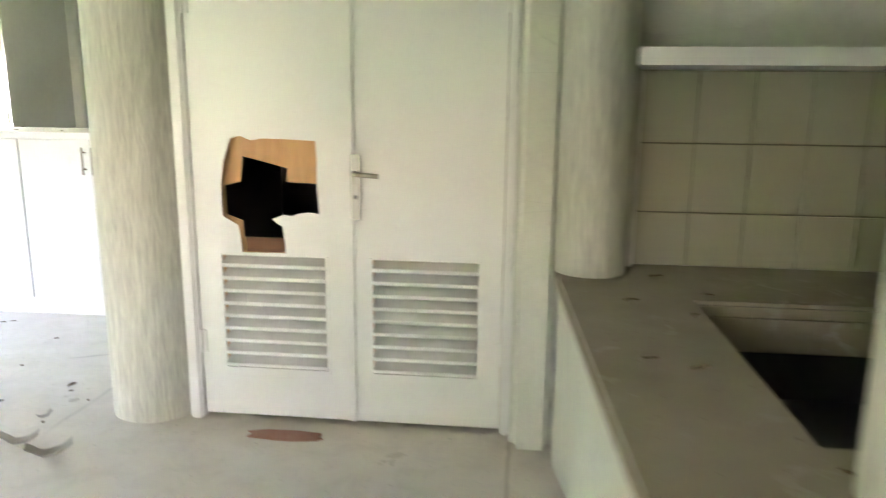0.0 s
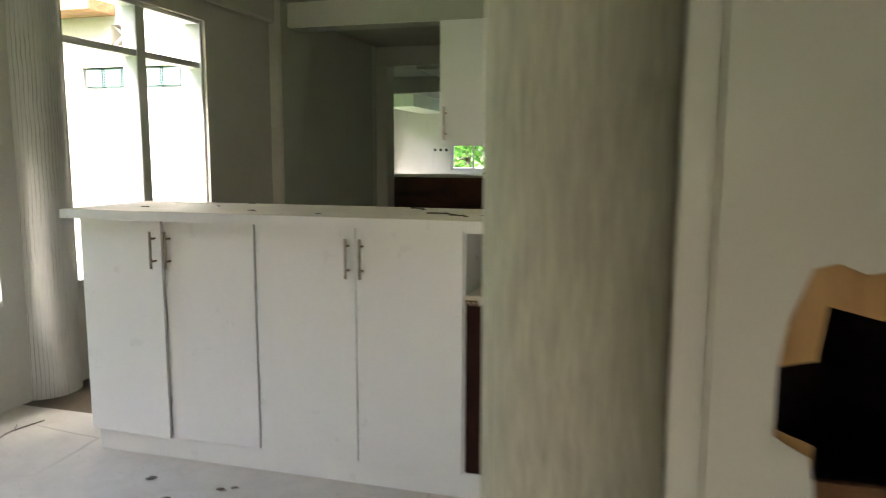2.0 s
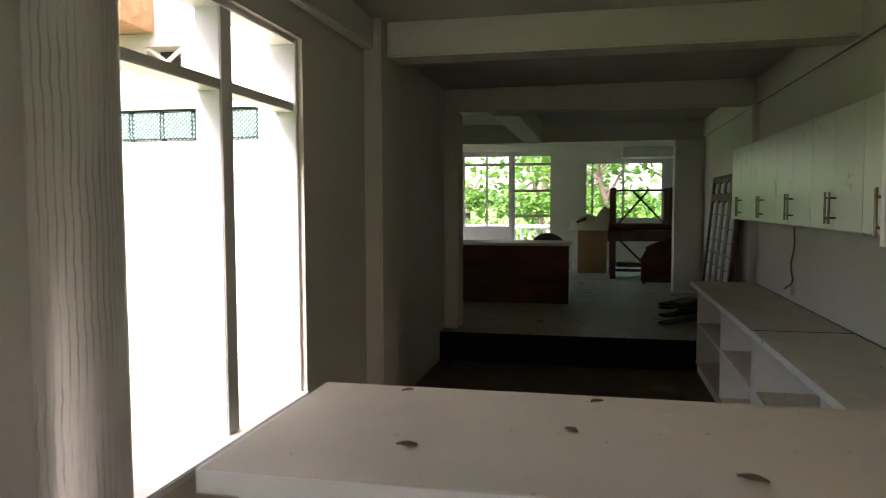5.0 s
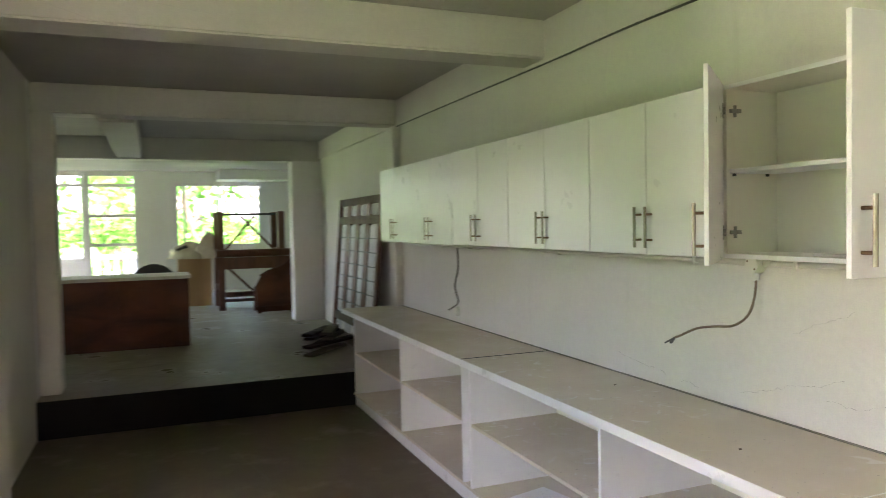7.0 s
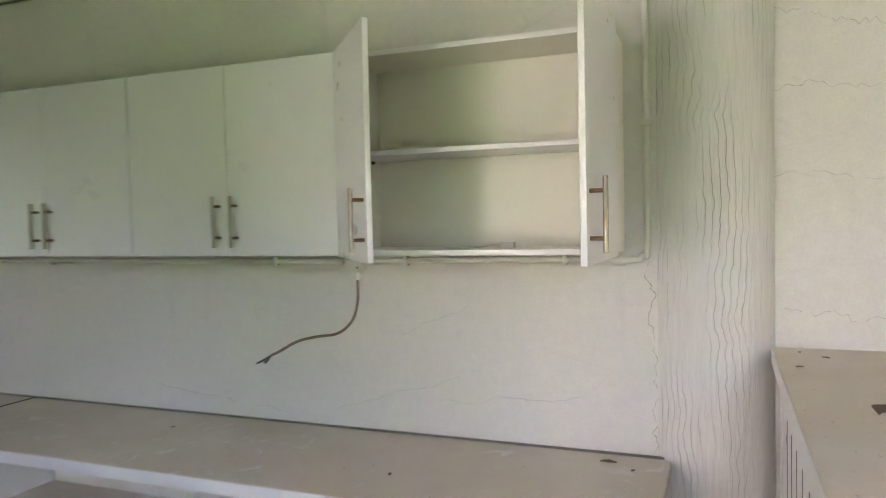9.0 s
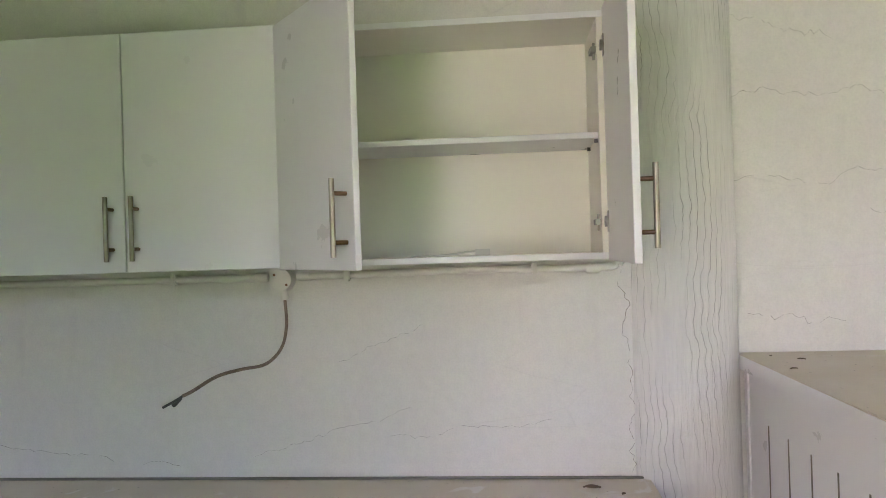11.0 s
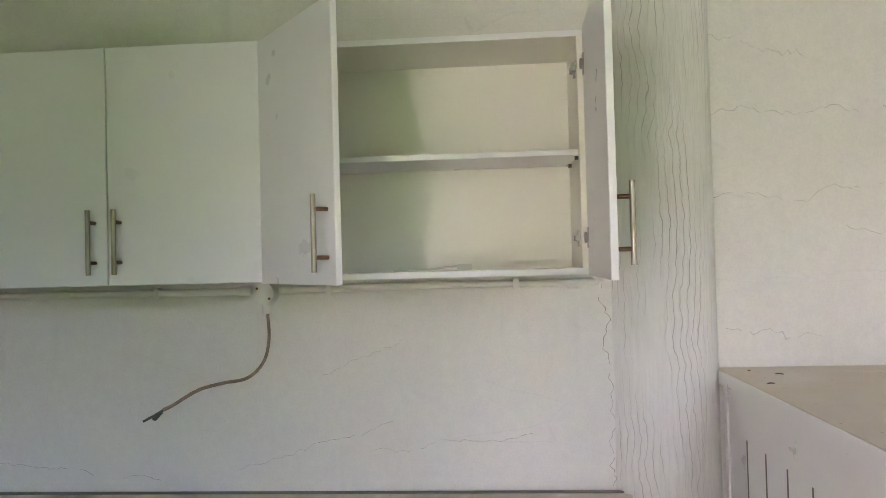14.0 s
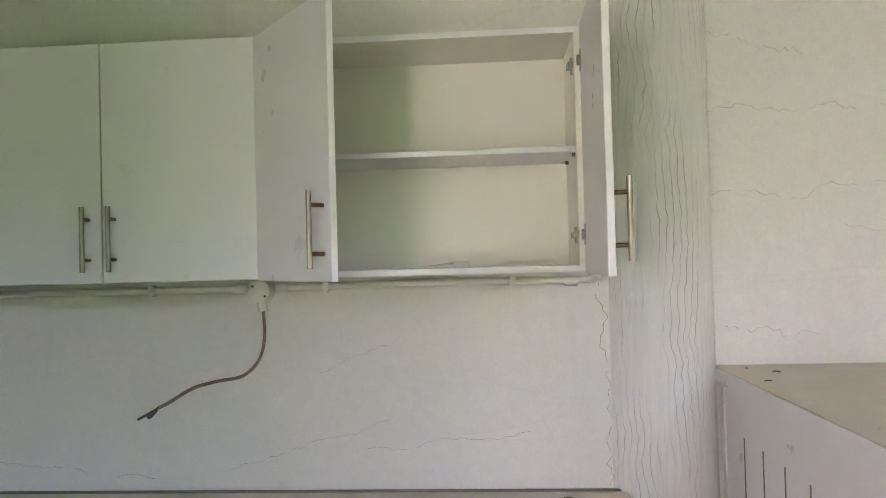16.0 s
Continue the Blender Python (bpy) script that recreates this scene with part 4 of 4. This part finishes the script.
# ---- hall: windows and garden door ----
def sash(name, x0, x1, z0, z1, rails, stiles, label, kind="window"):
    w = thing(name, ((x0 + x1) / 2, 20.5, z0), label, kind)
    w["kind"] = "structure"
    f = B()
    for a in ((x0, x0 + 0.06, z0, z1), (x1 - 0.06, x1, z0, z1), (x0 + 0.06, x1 - 0.06, z0, z0 + 0.06), (x0 + 0.06, x1 - 0.06, z1 - 0.06, z1)):
        box(f, a[0], a[1], 20.43, 20.51, a[2], a[3])
    part("frame", f, TRIM, w)
    for z in rails:
        part("rail", soften(box(B(), x0 + 0.06, x1 - 0.06, 20.44, 20.50, z - 0.03, z + 0.03), 0.004), TRIM, w)
    for x in stiles:
        part("stile", soften(box(B(), x - 0.025, x + 0.025, 20.442, 20.498, z0 + 0.06, z1 - 0.06), 0.004), TRIM, w)
    pane = part("pane", box(B(), x0 + 0.05, x1 - 0.05, 20.468, 20.472, z0 + 0.05, z1 - 0.05), GLASS, w, "clear glass")
    pane.visible_shadow = False
    return w


sash("window_3", -6.75, -5.56, 1.03, 2.83, (2.58,), (-6.15,), "white hall window with a fanlight over the garden")
sash("door_garden", -5.53, -4.57, 0.31, 2.83, (2.58, 1.95, 1.35), (), "white glazed garden door with cross rails and fanlight", "door")
sash("window_4", -3.85, -2.03, 1.24, 2.63, (), (-3.65, -2.95), "wide white hall window over the garden")
for i in range(3):
    sk = thing("socket_hole", (-7.2 + 0.16 * i, 20.39, 1.58), "small black socket hole in the white wall", "socket", "socket holes in a row")
    part("hole", rod(B(), (-7.2 + 0.16 * i, 20.399, 1.58), (-7.2 + 0.16 * i, 20.38, 1.58), 0.04, 14), BLACK, sk)
structure("soffit", soften(box(B(), -7.6, -6.85, 17.5, 20.4, 2.55, TOPZ), 0.01), FAR_WALL, "white dropped soffit by the end wall", "soffit")
structure("soffit_window", soften(box(B(), -3.0, -1.35, 19.6, 20.4, 2.66, TOPZ), 0.01), FAR_WALL, "white dropped soffit over the window", "soffit")

# ---- hall furniture ----
desk = thing("reception_desk", (-4.9, 13.2, 0.305), "dark red-brown wooden reception desk with a pale top", "desk")
part("front_panel", soften(box(B(), -6.1, -3.905, 12.91, 12.93, 0.307, 1.085), 0.003), MAHOGANY, desk)
part("side_panel", soften(box(B(), -3.925, -3.905, 12.931, 13.55, 0.307, 1.085), 0.003), LAMINATE, desk, "pale end panel")
part("side_panel", soften(box(B(), -6.1, -6.08, 12.931, 13.55, 0.307, 1.085), 0.003), MAHOGANY, desk)
part("top", soften(box(B(), -6.13, -3.88, 12.88, 13.6, 1.086, 1.122), 0.004), TOP, desk, "pale dusty top")
for x in (-5.4, -4.65):
    part("trim", soften(box(B(), x - 0.012, x + 0.012, 12.902, 12.909, 0.31, 1.085), 0.002, 1), MAHOGANY, desk)

chair = thing("office_chair", (-4.28, 14.1, 0.305), "black round-backed chair behind the desk", "chair")
arc = [(-4.28 + 0.30 * math.cos(math.pi * i / 14), 0.90 + 0.30 * math.sin(math.pi * i / 14)) for i in range(15)]
part("backrest", soften(plate(arc, [], 0.05, xz(14.3)), 0.012), BLACK, chair)
part("seat", soften(box(B(), -4.56, -4.0, 13.9, 14.295, 0.72, 0.80), 0.02), BLACK, chair)
for x in (-4.5, -4.06):
    for y in (13.95, 14.26):
        part("leg", rod(B(), (x, y, 0.305), (x, y, 0.72), 0.02), BLACK, chair)

loom = thing("wooden_loom", (-2.78, 16.8, 0.305), "large dark wooden loom frame with posts and beams", "loom")
for x in (-3.26, -2.28):
    for y in (16.35, 17.15):
        part("post", soften(box(B(), x - 0.05, x + 0.05, y - 0.05, y + 0.05, 0.305, 1.92), 0.006), OLDWOOD, loom)
    part("side_rail", soften(box(B(), x - 0.035, x + 0.035, 16.4, 17.1, 0.62, 0.70), 0.005), OLDWOOD, loom)
    part("side_rail", soften(box(B(), x - 0.035, x + 0.035, 16.4, 17.1, 1.22, 1.30), 0.005), OLDWOOD, loom)
part("breast_beam", soften(box(B(), -3.36, -2.14, 16.24, 16.40, 0.98, 1.17), 0.01), OLDWOOD, loom)
part("cloth_beam", rod(B(), (-3.34, 16.3, 1.235), (-2.14, 16.3, 1.235), 0.06, 14), OLDWOOD, loom)
part("top_rod", rod(B(), (-3.3, 16.75, 1.88), (-2.3, 16.75, 1.88), 0.018, 8), BLACK, loom, "thin black top rod")
part("foot_rail", soften(box(B(), -3.2, -2.34, 16.32, 16.40, 0.52, 0.60), 0.006), OLDWOOD, loom)
part("shelf", soften(box(B(), -3.2, -2.34, 16.5, 17.0, 0.42, 0.47), 0.006), OLDWOOD, loom)
for a, b in (((-3.2, 16.45, 1.05), (-2.75, 16.45, 0.60)), ((-2.35, 16.78, 1.28), (-2.9, 16.78, 1.86)), ((-3.15, 16.8, 1.28), (-2.65, 16.8, 1.86))):
    part("brace", rod(B(), a, b, 0.02, 8), OLDWOOD, loom)

carton = thing("plywood_box", (-3.58, 17.4, 0.305), "upright bare plywood box", "box")
for bounds in ((-3.9, -3.35, 17.3, 17.32, 0.305, 1.12), (-3.9, -3.88, 17.32, 17.8, 0.305, 1.12), (-3.37, -3.35, 17.32, 17.8, 0.305, 1.12), (-3.9, -3.35, 17.8, 17.82, 0.305, 1.12), (-3.9, -3.35, 17.3, 17.82, 1.1205, 1.135)):
    part("panel", box(B(), *bounds), CARTON, carton)


def heap(cx, cy, z0, rx, ry, rz, seed, rows=9, seg=16):
    bm = B()
    rings = []
    for i in range(rows):
        t = i / (rows - 1)
        rr = math.cos(t * math.pi / 2) ** 0.7 if t < 1 else 0.02
        ring = []
        for k2 in range(seg):
            a = 2 * math.pi * k2 / seg
            w = 1 + 0.35 * noise.noise((2 * math.cos(a) + seed, 2 * math.sin(a), 2.2 * t))
            ring.append(bm.verts.new((cx + rx * rr * w * math.cos(a), cy + ry * rr * w * math.sin(a), z0 + rz * t * (1 + 0.2 * math.sin(3 * a + seed)))))
        rings.append(ring)
    for a, b in zip(rings, rings[1:]):
        for k2 in range(seg):
            bm.faces.new((a[k2], a[(k2 + 1) % seg], b[(k2 + 1) % seg], b[k2]))
    bm.faces.new(rings[0][::-1])
    bm.faces.new(rings[-1])
    return bm


sack = thing("sacking_bundle", (-3.65, 17.4, 1.13), "crumpled pale sacking bundle on the plywood box", "sack")
part("cloth", heap(-3.70, 17.35, 1.136, 0.40, 0.27, 0.26, 3.0), CLOTH, sack, round_shade=True)
part("fold", heap(-3.40, 17.25, 1.136, 0.24, 0.18, 0.40, 8.0), CLOTH, sack, round_shade=True)
part("strap", rod(B(), (-3.92, 17.2, 1.28), (-3.74, 17.2, 1.36), 0.03, 8), BLACK, sack)

settee = thing("carved_settee", (-2.5, 15.7, 0.305), "dark wooden settee end with a curved arm", "settee")
prof = [(-2.80, 0.33), (-2.20, 0.33), (-2.20, 1.20)]
prof += [(-2.20 - 0.60 * t, 1.20 - 0.38 * t ** 0.8 - 0.03 * math.sin(t * 6)) for t in [0.15 * i for i in range(1, 7)]]
prof += [(-2.82, 0.72)]
part("end_panel", soften(plate(prof, [], 0.06, xz(15.6)), 0.006), MAHOGANY, settee)
part("arm_rail", tube(B(), [(u, 15.62, v + 0.012) for u, v in prof[2:9]], 0.028, 8, 3), MAHOGANY, settee)
part("seat", soften(box(B(), -2.78, -2.2, 15.661, 16.1, 0.62, 0.70), 0.01), MAHOGANY, settee)
part("foot_rail", soften(box(B(), -2.82, -2.19, 15.585, 15.599, 0.36, 0.42), 0.004), MAHOGANY, settee)
for x in (-2.76, -2.26):
    for y in (15.61, 16.05):
        part("foot", soften(box(B(), x - 0.03, x + 0.03, y, y + 0.05, 0.305, 0.62 if y > 16 else 0.33), 0.004), MAHOGANY, settee)

# the old shell-paned screen leaning on the long wall
screen = thing("shell_pane_screen", (-2.35, 12.6, 0.305), "old wooden window screen with clouded panes leaning on the wall", "screen")
SW, SH = 1.75, 1.66
lean = Matrix.Translation((-2.235, 12.9, 0.315)) @ Matrix.Rotation(radians(5.0), 4, "Y") @ Matrix.Rotation(radians(-90), 4, "Z")


def on_screen(u0, u1, w0, w1, d0, d1):
    return box(B(), u0, u1, d0, d1, w0, w1, lean)


for u in (0.0, SW - 0.07):
    part("side_stile", on_screen(u, u + 0.07, 0, SH, -0.02, 0.02), OLDWOOD, screen)
for w, h in ((0.0, 0.10), (0.22, 0.09), (SH - 0.30, 0.09), (SH - 0.08, 0.08)):
    part("cross_rail", on_screen(0.07, SW - 0.07, w, w + h, -0.018, 0.018), DRYWOOD, screen)
cols = 4
cw = (SW - 0.14) / cols
for i in range(cols):
    u = 0.07 + cw * i
    if i:
        part("bar", on_screen(u - 0.085, u + 0.085, 0.31, SH - 0.30, -0.014, 0.014), OLDWOOD, screen)
        part("bar", on_screen(u - 0.08, u + 0.08, SH - 0.21, SH - 0.08, -0.014, 0.014), OLDWOOD, screen)
    part("pane", on_screen(u + 0.085, u + cw - 0.085, SH - 0.20, SH - 0.09, -0.006, 0.0), SHELL, screen)
    part("pane", on_screen(u + 0.07, u + cw - 0.07, 0.11, 0.215, -0.006, 0.0), SHELL, screen)
    for r in range(7):
        z0 = 0.315 + r * (SH - 0.625) / 7
        part("pane", on_screen(u + 0.0855, u + cw - 0.0855, z0 + 0.006, z0 + (SH - 0.625) / 7 - 0.006, -0.006, 0.0), SHELL, screen)
for r in range(1, 7):
    z0 = 0.315 + r * (SH - 0.625) / 7
    part("wire_bar", on_screen(0.07, SW - 0.07, z0 - 0.005, z0 + 0.005, -0.024, -0.016), BLACK, screen)
rng = random.Random(4)
for i in range(7):
    pl = thing("loose_plank", (-2.7, 12.0, 0.31 + 0.035 * i), "broken dark plank in a pile on the floor", "plank", "pile of broken planks")
    c = Vector((-2.52 + rng.uniform(-0.12, 0.1), 11.85 + rng.uniform(-0.15, 0.25), 0.328 + 0.036 * i))
    m = Matrix.Translation(c) @ Matrix.Rotation(radians(rng.uniform(20, 75)), 4, "Z") @ Matrix.Rotation(radians(rng.uniform(-3, 3)), 4, "Y")
    ln = rng.uniform(0.3, 0.5)
    part("board", soften(box(B(), -ln, ln, -0.06, 0.06, -0.014, 0.014, m), 0.003, 1), DRYWOOD if i % 3 == 0 else NEARBLACK, pl)

# ---- litter ----
rng = random.Random(11)


def dead_leaf(x, y, z, size, ang, name="dead_leaf", label="small dry brown leaf", material=None):
    lf = thing(name, (x, y, z), label, "leaf" if name == "dead_leaf" else "twig", "dry litter")
    bm = B()
    if name == "dead_leaf":
        vs = []
        for i in range(7):
            t = i / 6
            w = 0.28 * size * math.sin(math.pi * min(max(t, 0.04), 0.97))
            zz = 0.002 + 0.05 * size * math.sin(2.6 * t)
            vs.append([bm.verts.new((size * (t - 0.5), s * w, zz + abs(s) * 0.05 * size)) for s in (-1, 0, 1)])
        for a, b in zip(vs, vs[1:]):
            for k2 in range(2):
                bm.faces.new((a[k2], a[k2 + 1], b[k2 + 1], b[k2]))
        got = bmesh.ops.extrude_face_region(bm, geom=bm.faces[:])
        for v in got["geom"]:
            if isinstance(v, bmesh.types.BMVert):
                v.co.z += 0.0015
    else:
        tube(bm, [(-size / 2, 0, 0.004), (-size / 6, size * 0.06, 0.006), (size / 2, -size * 0.05, 0.004)], 0.003, 6, 4)
        tube(bm, [(-size / 8, size * 0.05, 0.006), (size * 0.12, size * 0.25, 0.006)], 0.002, 6, 2)
    bmesh.ops.transform(bm, matrix=Matrix.Translation((x, y, z)) @ Matrix.Rotation(ang, 4, "Z"), verts=bm.verts)
    part("blade" if name == "dead_leaf" else "stem", bm, material or DEADLEAF, lf)


for x, y, s in ((-2.62, 4.86, 0.09), (-3.9, 4.6, 0.04), (-3.6, 4.75, 0.035), (-3.3, 4.55, 0.05), (-2.95, 4.5, 0.03), (-2.25, 4.62, 0.03), (-2.05, 4.9, 0.022), (-1.98, 4.96, 0.016), (-3.55, 4.97, 0.035), (-2.2, 4.98, 0.02), (-4.0, 4.98, 0.03)):
    dead_leaf(x, y, 1.2005, s, rng.uniform(0, 6))
for x, y, s in ((-2.45, 4.66, 0.14), (-2.35, 4.58, 0.10)):
    dead_leaf(x, y, 1.2005, s, rng.uniform(-0.5, 0.5), "twig", "short dry brown twig on the bar top")
for i in range(26):
    dead_leaf(rng.uniform(-4.7, -1.7), rng.uniform(3.0, 4.35), 0.001, rng.uniform(0.02, 0.06), rng.uniform(0, 6))
for x, y in ((-3.45, 3.35), (-3.3, 3.1), (-3.9, 3.75), (-4.75, 4.6)):
    dead_leaf(x, y, 0.001, rng.uniform(0.18, 0.3), rng.uniform(0, 6), "twig", "dry forked twig on the floor")
for x, y in ((0.42, 2.95), (0.45, 2.45), (0.28, 2.6), (0.25, 2.05), (0.36, 2.0), (0.5, 1.5), (0.55, 2.7)):
    dead_leaf(x, y, 0.7755, rng.uniform(0.03, 0.06), rng.uniform(0, 6), "twig", "tiny dry twig on the sink counter")
for x, y, s in ((-2.1, 5.5, 0.05), (-2.15, 5.42, 0.02), (-2.4, 6.1, 0.02), (-2.2, 7.1, 0.02)):
    dead_leaf(x, y, CZ + 0.0005, s, rng.uniform(0, 6))


def chip(name, x, y, z, pts, t, material, label, category):
    c = thing(name, (x, y, z), label, category)
    part("piece", soften(plate([(x + a, y + b) for a, b in pts], [], t, lambda u, v, w: (u, v, z + 0.001 + w + 0.05 * max(0, u - x) ** 2)), 0.001, 1), material, c)


def ragged(w, d, seed, count=18):
    """A torn outline about w by d metres."""
    out = []
    for i in range(count):
        t = 2 * math.pi * i / count
        k = 1 + 0.32 * noise.noise((2.2 * math.cos(t), 2.2 * math.sin(t), seed)) + 0.16 * noise.noise((7 * math.cos(t), 7 * math.sin(t), seed))
        out.append((0.5 * w * k * math.cos(t) * (1 + 0.25 * abs(math.sin(2 * t))), 0.5 * d * k * math.sin(t)))
    return out


chip("cardboard_scrap", -1.06, 3.02, 0, ragged(0.30, 0.10, 1.0), 0.004, BRICK, "torn reddish cardboard scrap on the floor", "scrap")
chip("cardboard_scrap", -0.75, 2.35, 0, ragged(0.2, 0.11, 5.0), 0.005, CARTON, "small tan cardboard scrap on the floor", "scrap")


def curled_flake(x, y, size, ang, seed):
    """A strip of peeled paint, arched up at both ends."""
    f = thing("paint_flake", (x, y, 0), "curled grey paint flake on the floor", "flake", "curled paint flakes")
    bm = B()
    rows = []
    for i in range(9):
        t = i / 8 - 0.5
        half = size * (0.16 + 0.06 * noise.noise((t * 6, seed, 0)))
        z = 0.003 + 0.9 * size * t * t
        rows.append([bm.verts.new((size * t, e * half + 0.1 * size * noise.noise((t * 4, seed, 3)), z + 0.12 * size * e * e)) for e in (-1, 0, 1)])
    for p, q in zip(rows, rows[1:]):
        for k2 in range(2):
            bm.faces.new((p[k2], p[k2 + 1], q[k2 + 1], q[k2]))
    got = bmesh.ops.extrude_face_region(bm, geom=bm.faces[:])
    for v in got["geom"]:
        if isinstance(v, bmesh.types.BMVert):
            v.co.z += 0.003
    bmesh.ops.recalc_face_normals(bm, faces=bm.faces)
    bmesh.ops.transform(bm, matrix=Matrix.Translation((x, y, 0)) @ Matrix.Rotation(ang, 4, "Z"), verts=bm.verts)
    part("piece", bm, PAPER, f)


curled_flake(-1.93, 2.72, 0.17, 0.5, 1.0)
curled_flake(-2.12, 2.80, 0.15, 0.3, 6.0)
curled_flake(-2.18, 3.05, 0.07, 1.2, 9.0)

# ---- outside: terrace, railing, shrubs and trees ----
structure("terrace", box(B(), -9.5, 0.5, 20.6, 22.6, -0.25, 0.26), FLOOR, "cement garden terrace", "terrace")
rail = thing("balustrade", (-4.5, 22.4, 0.26), "white painted balustrade along the terrace", "railing")
part("base_rail", soften(box(B(), -9.0, 0.0, 22.3, 22.5, 0.262, 0.36), 0.01), RAILING, rail)
part("top_rail", soften(box(B(), -9.0, 0.0, 22.28, 22.52, 0.98, 1.08), 0.012), RAILING, rail)
first = None
for i in range(45):
    x = -8.9 + 0.2 * i
    if first is None:
        k = rod(B(), (x, 22.4, 0.36), (x, 22.4, 0.66), 0.035, 10, 0.06)
        rod(k, (x, 22.4, 0.66), (x, 22.4, 0.98), 0.06, 10, 0.032)
        first = part("baluster", k, RAILING, rail, origin=(x, 22.4, 0.36))
    else:
        o = new("baluster", first.data)
        o.parent, o.location = rail, Vector((x, 22.4, 0.36)) - ORIGIN[rail]


def tree(x, y, height, spread, seed, leaves=2600, leaf=0.22, low=0.35, label="broad-leaved garden tree in full leaf", name="tree"):
    r = random.Random(seed)
    t = thing(name, (x, y, -0.25), label, "tree" if name == "tree" else "shrub")
    k = B()
    trunk_top = height * 0.55
    pts = [Vector((x, y, -0.25)), Vector((x + r.uniform(-0.2, 0.2), y, trunk_top * 0.5)), Vector((x + r.uniform(-0.3, 0.3), y + r.uniform(-0.3, 0.3), trunk_top))]
    base_r = 0.035 * height if name == "tree" else 0.04
    for (a, b), f in zip(zip(pts, pts[1:]), (1.0, 0.7)):
        rod(k, a, b, base_r * f, 10, base_r * f * 0.7)
    part("trunk", k, BARK, t)
    centres = []
    for i in range(7 if name == "tree" else 5):
        a = 2 * math.pi * i / 7 + r.uniform(-0.3, 0.3)
        c = Vector((x + spread * 0.6 * math.cos(a), y + spread * 0.6 * math.sin(a), height * r.uniform(low, 0.95)))
        centres.append((c, spread * r.uniform(0.35, 0.6)))
        limb = B()
        start = pts[1].lerp(pts[2], r.uniform(0.2, 1.0))
        rod(limb, start, start.lerp(c, 0.85), base_r * 0.4, 7, base_r * 0.12)
        part("limb", limb, BARK, t)
    verts, faces = [], []
    for _ in range(leaves):
        c, rad = r.choice(centres)
        d = Vector((r.gauss(0, 1), r.gauss(0, 1), r.gauss(0, 0.8))).normalized() * rad * r.uniform(0.35, 1.1)
        p = c + d
        u = Vector((r.uniform(-1, 1), r.uniform(-1, 1), r.uniform(-0.9, 0.3))).normalized()
        w = u.cross(Vector((r.uniform(-1, 1), r.uniform(-1, 1), r.uniform(0.2, 1)))).normalized()
        s = leaf * r.uniform(0.6, 1.4)
        n0 = len(verts)
        verts += [p, p + u * s * 0.45 + w * s * 0.3, p + u * s, p + u * s * 0.45 - w * s * 0.3]
        faces.append((n0, n0 + 1, n0 + 2, n0 + 3))
    me = bpy.data.meshes.new("crown")
    me.from_pydata([v - Vector((x, y, -0.25)) for v in verts], [], faces)
    me.materials.append(LEAF)
    crown = new("crown", me)
    crown.parent = t
    return t


for i, (x, y, h, s) in enumerate(((-7.6, 25.0, 4.2, 2.0), (-5.2, 26.5, 5.0, 2.2), (-3.3, 25.0, 4.4, 1.9), (-1.2, 26.5, 5.2, 2.3), (-9.8, 27.5, 4.8, 2.2), (-4.3, 33.0, 4.6, 2.2), (0.8, 31.0, 4.4, 2.0))):
    tree(x, y, h, s, 20 + i, 1000 if x > -6 else 620, 0.26, 0.2)
for i, (x, y) in enumerate(((-6.4, 23.6), (-4.9, 23.8), (-3.4, 23.5), (-2.2, 23.7), (-8.0, 23.8))):
    tree(x, y, 1.9, 0.95, 40 + i, 800, 0.16, 0.3, "leafy garden shrub behind the balustrade", "shrub")
# hedge row, extended past the visible greenery to block low sky
rng = random.Random(6)
for i in range(7):
    tree(-10.2 + rng.uniform(-0.6, 0.5), -5.0 + 1.75 * i, rng.uniform(3.0, 3.6), 1.5, 60 + i, 2000, 0.19, 0.1, "leafy garden shrub outside the window", "shrub")
# added trees: keep sun off the lawn by window_2 and hide southwest sky
for i, (x, y, h, s) in enumerate(((-8.6, -1.2, 6.2, 2.9), (-7.6, -4.6, 6.4, 2.9), (-12.5, -4.0, 5.0, 2.6), (-11.5, -8.0, 5.2, 2.6), (-10.5, -12.0, 5.0, 2.6), (-16.0, -1.0, 5.6, 2.8))):
    tree(x, y, h, s, 80 + i, 3400, 0.36, 0.12, "broad-leaved tree added to shade the lawn and block southwest sky")
# added tree belt that closes the bright horizon to the west
rng = random.Random(9)
for i in range(10):
    tree(-20.5 + rng.uniform(-1.2, 1.2), -20.0 + 4.0 * i, rng.uniform(5.8, 7.0), 3.1, 100 + i, 2200, 0.5, 0.08, "tall broad-leaved tree added to block the low western sky")
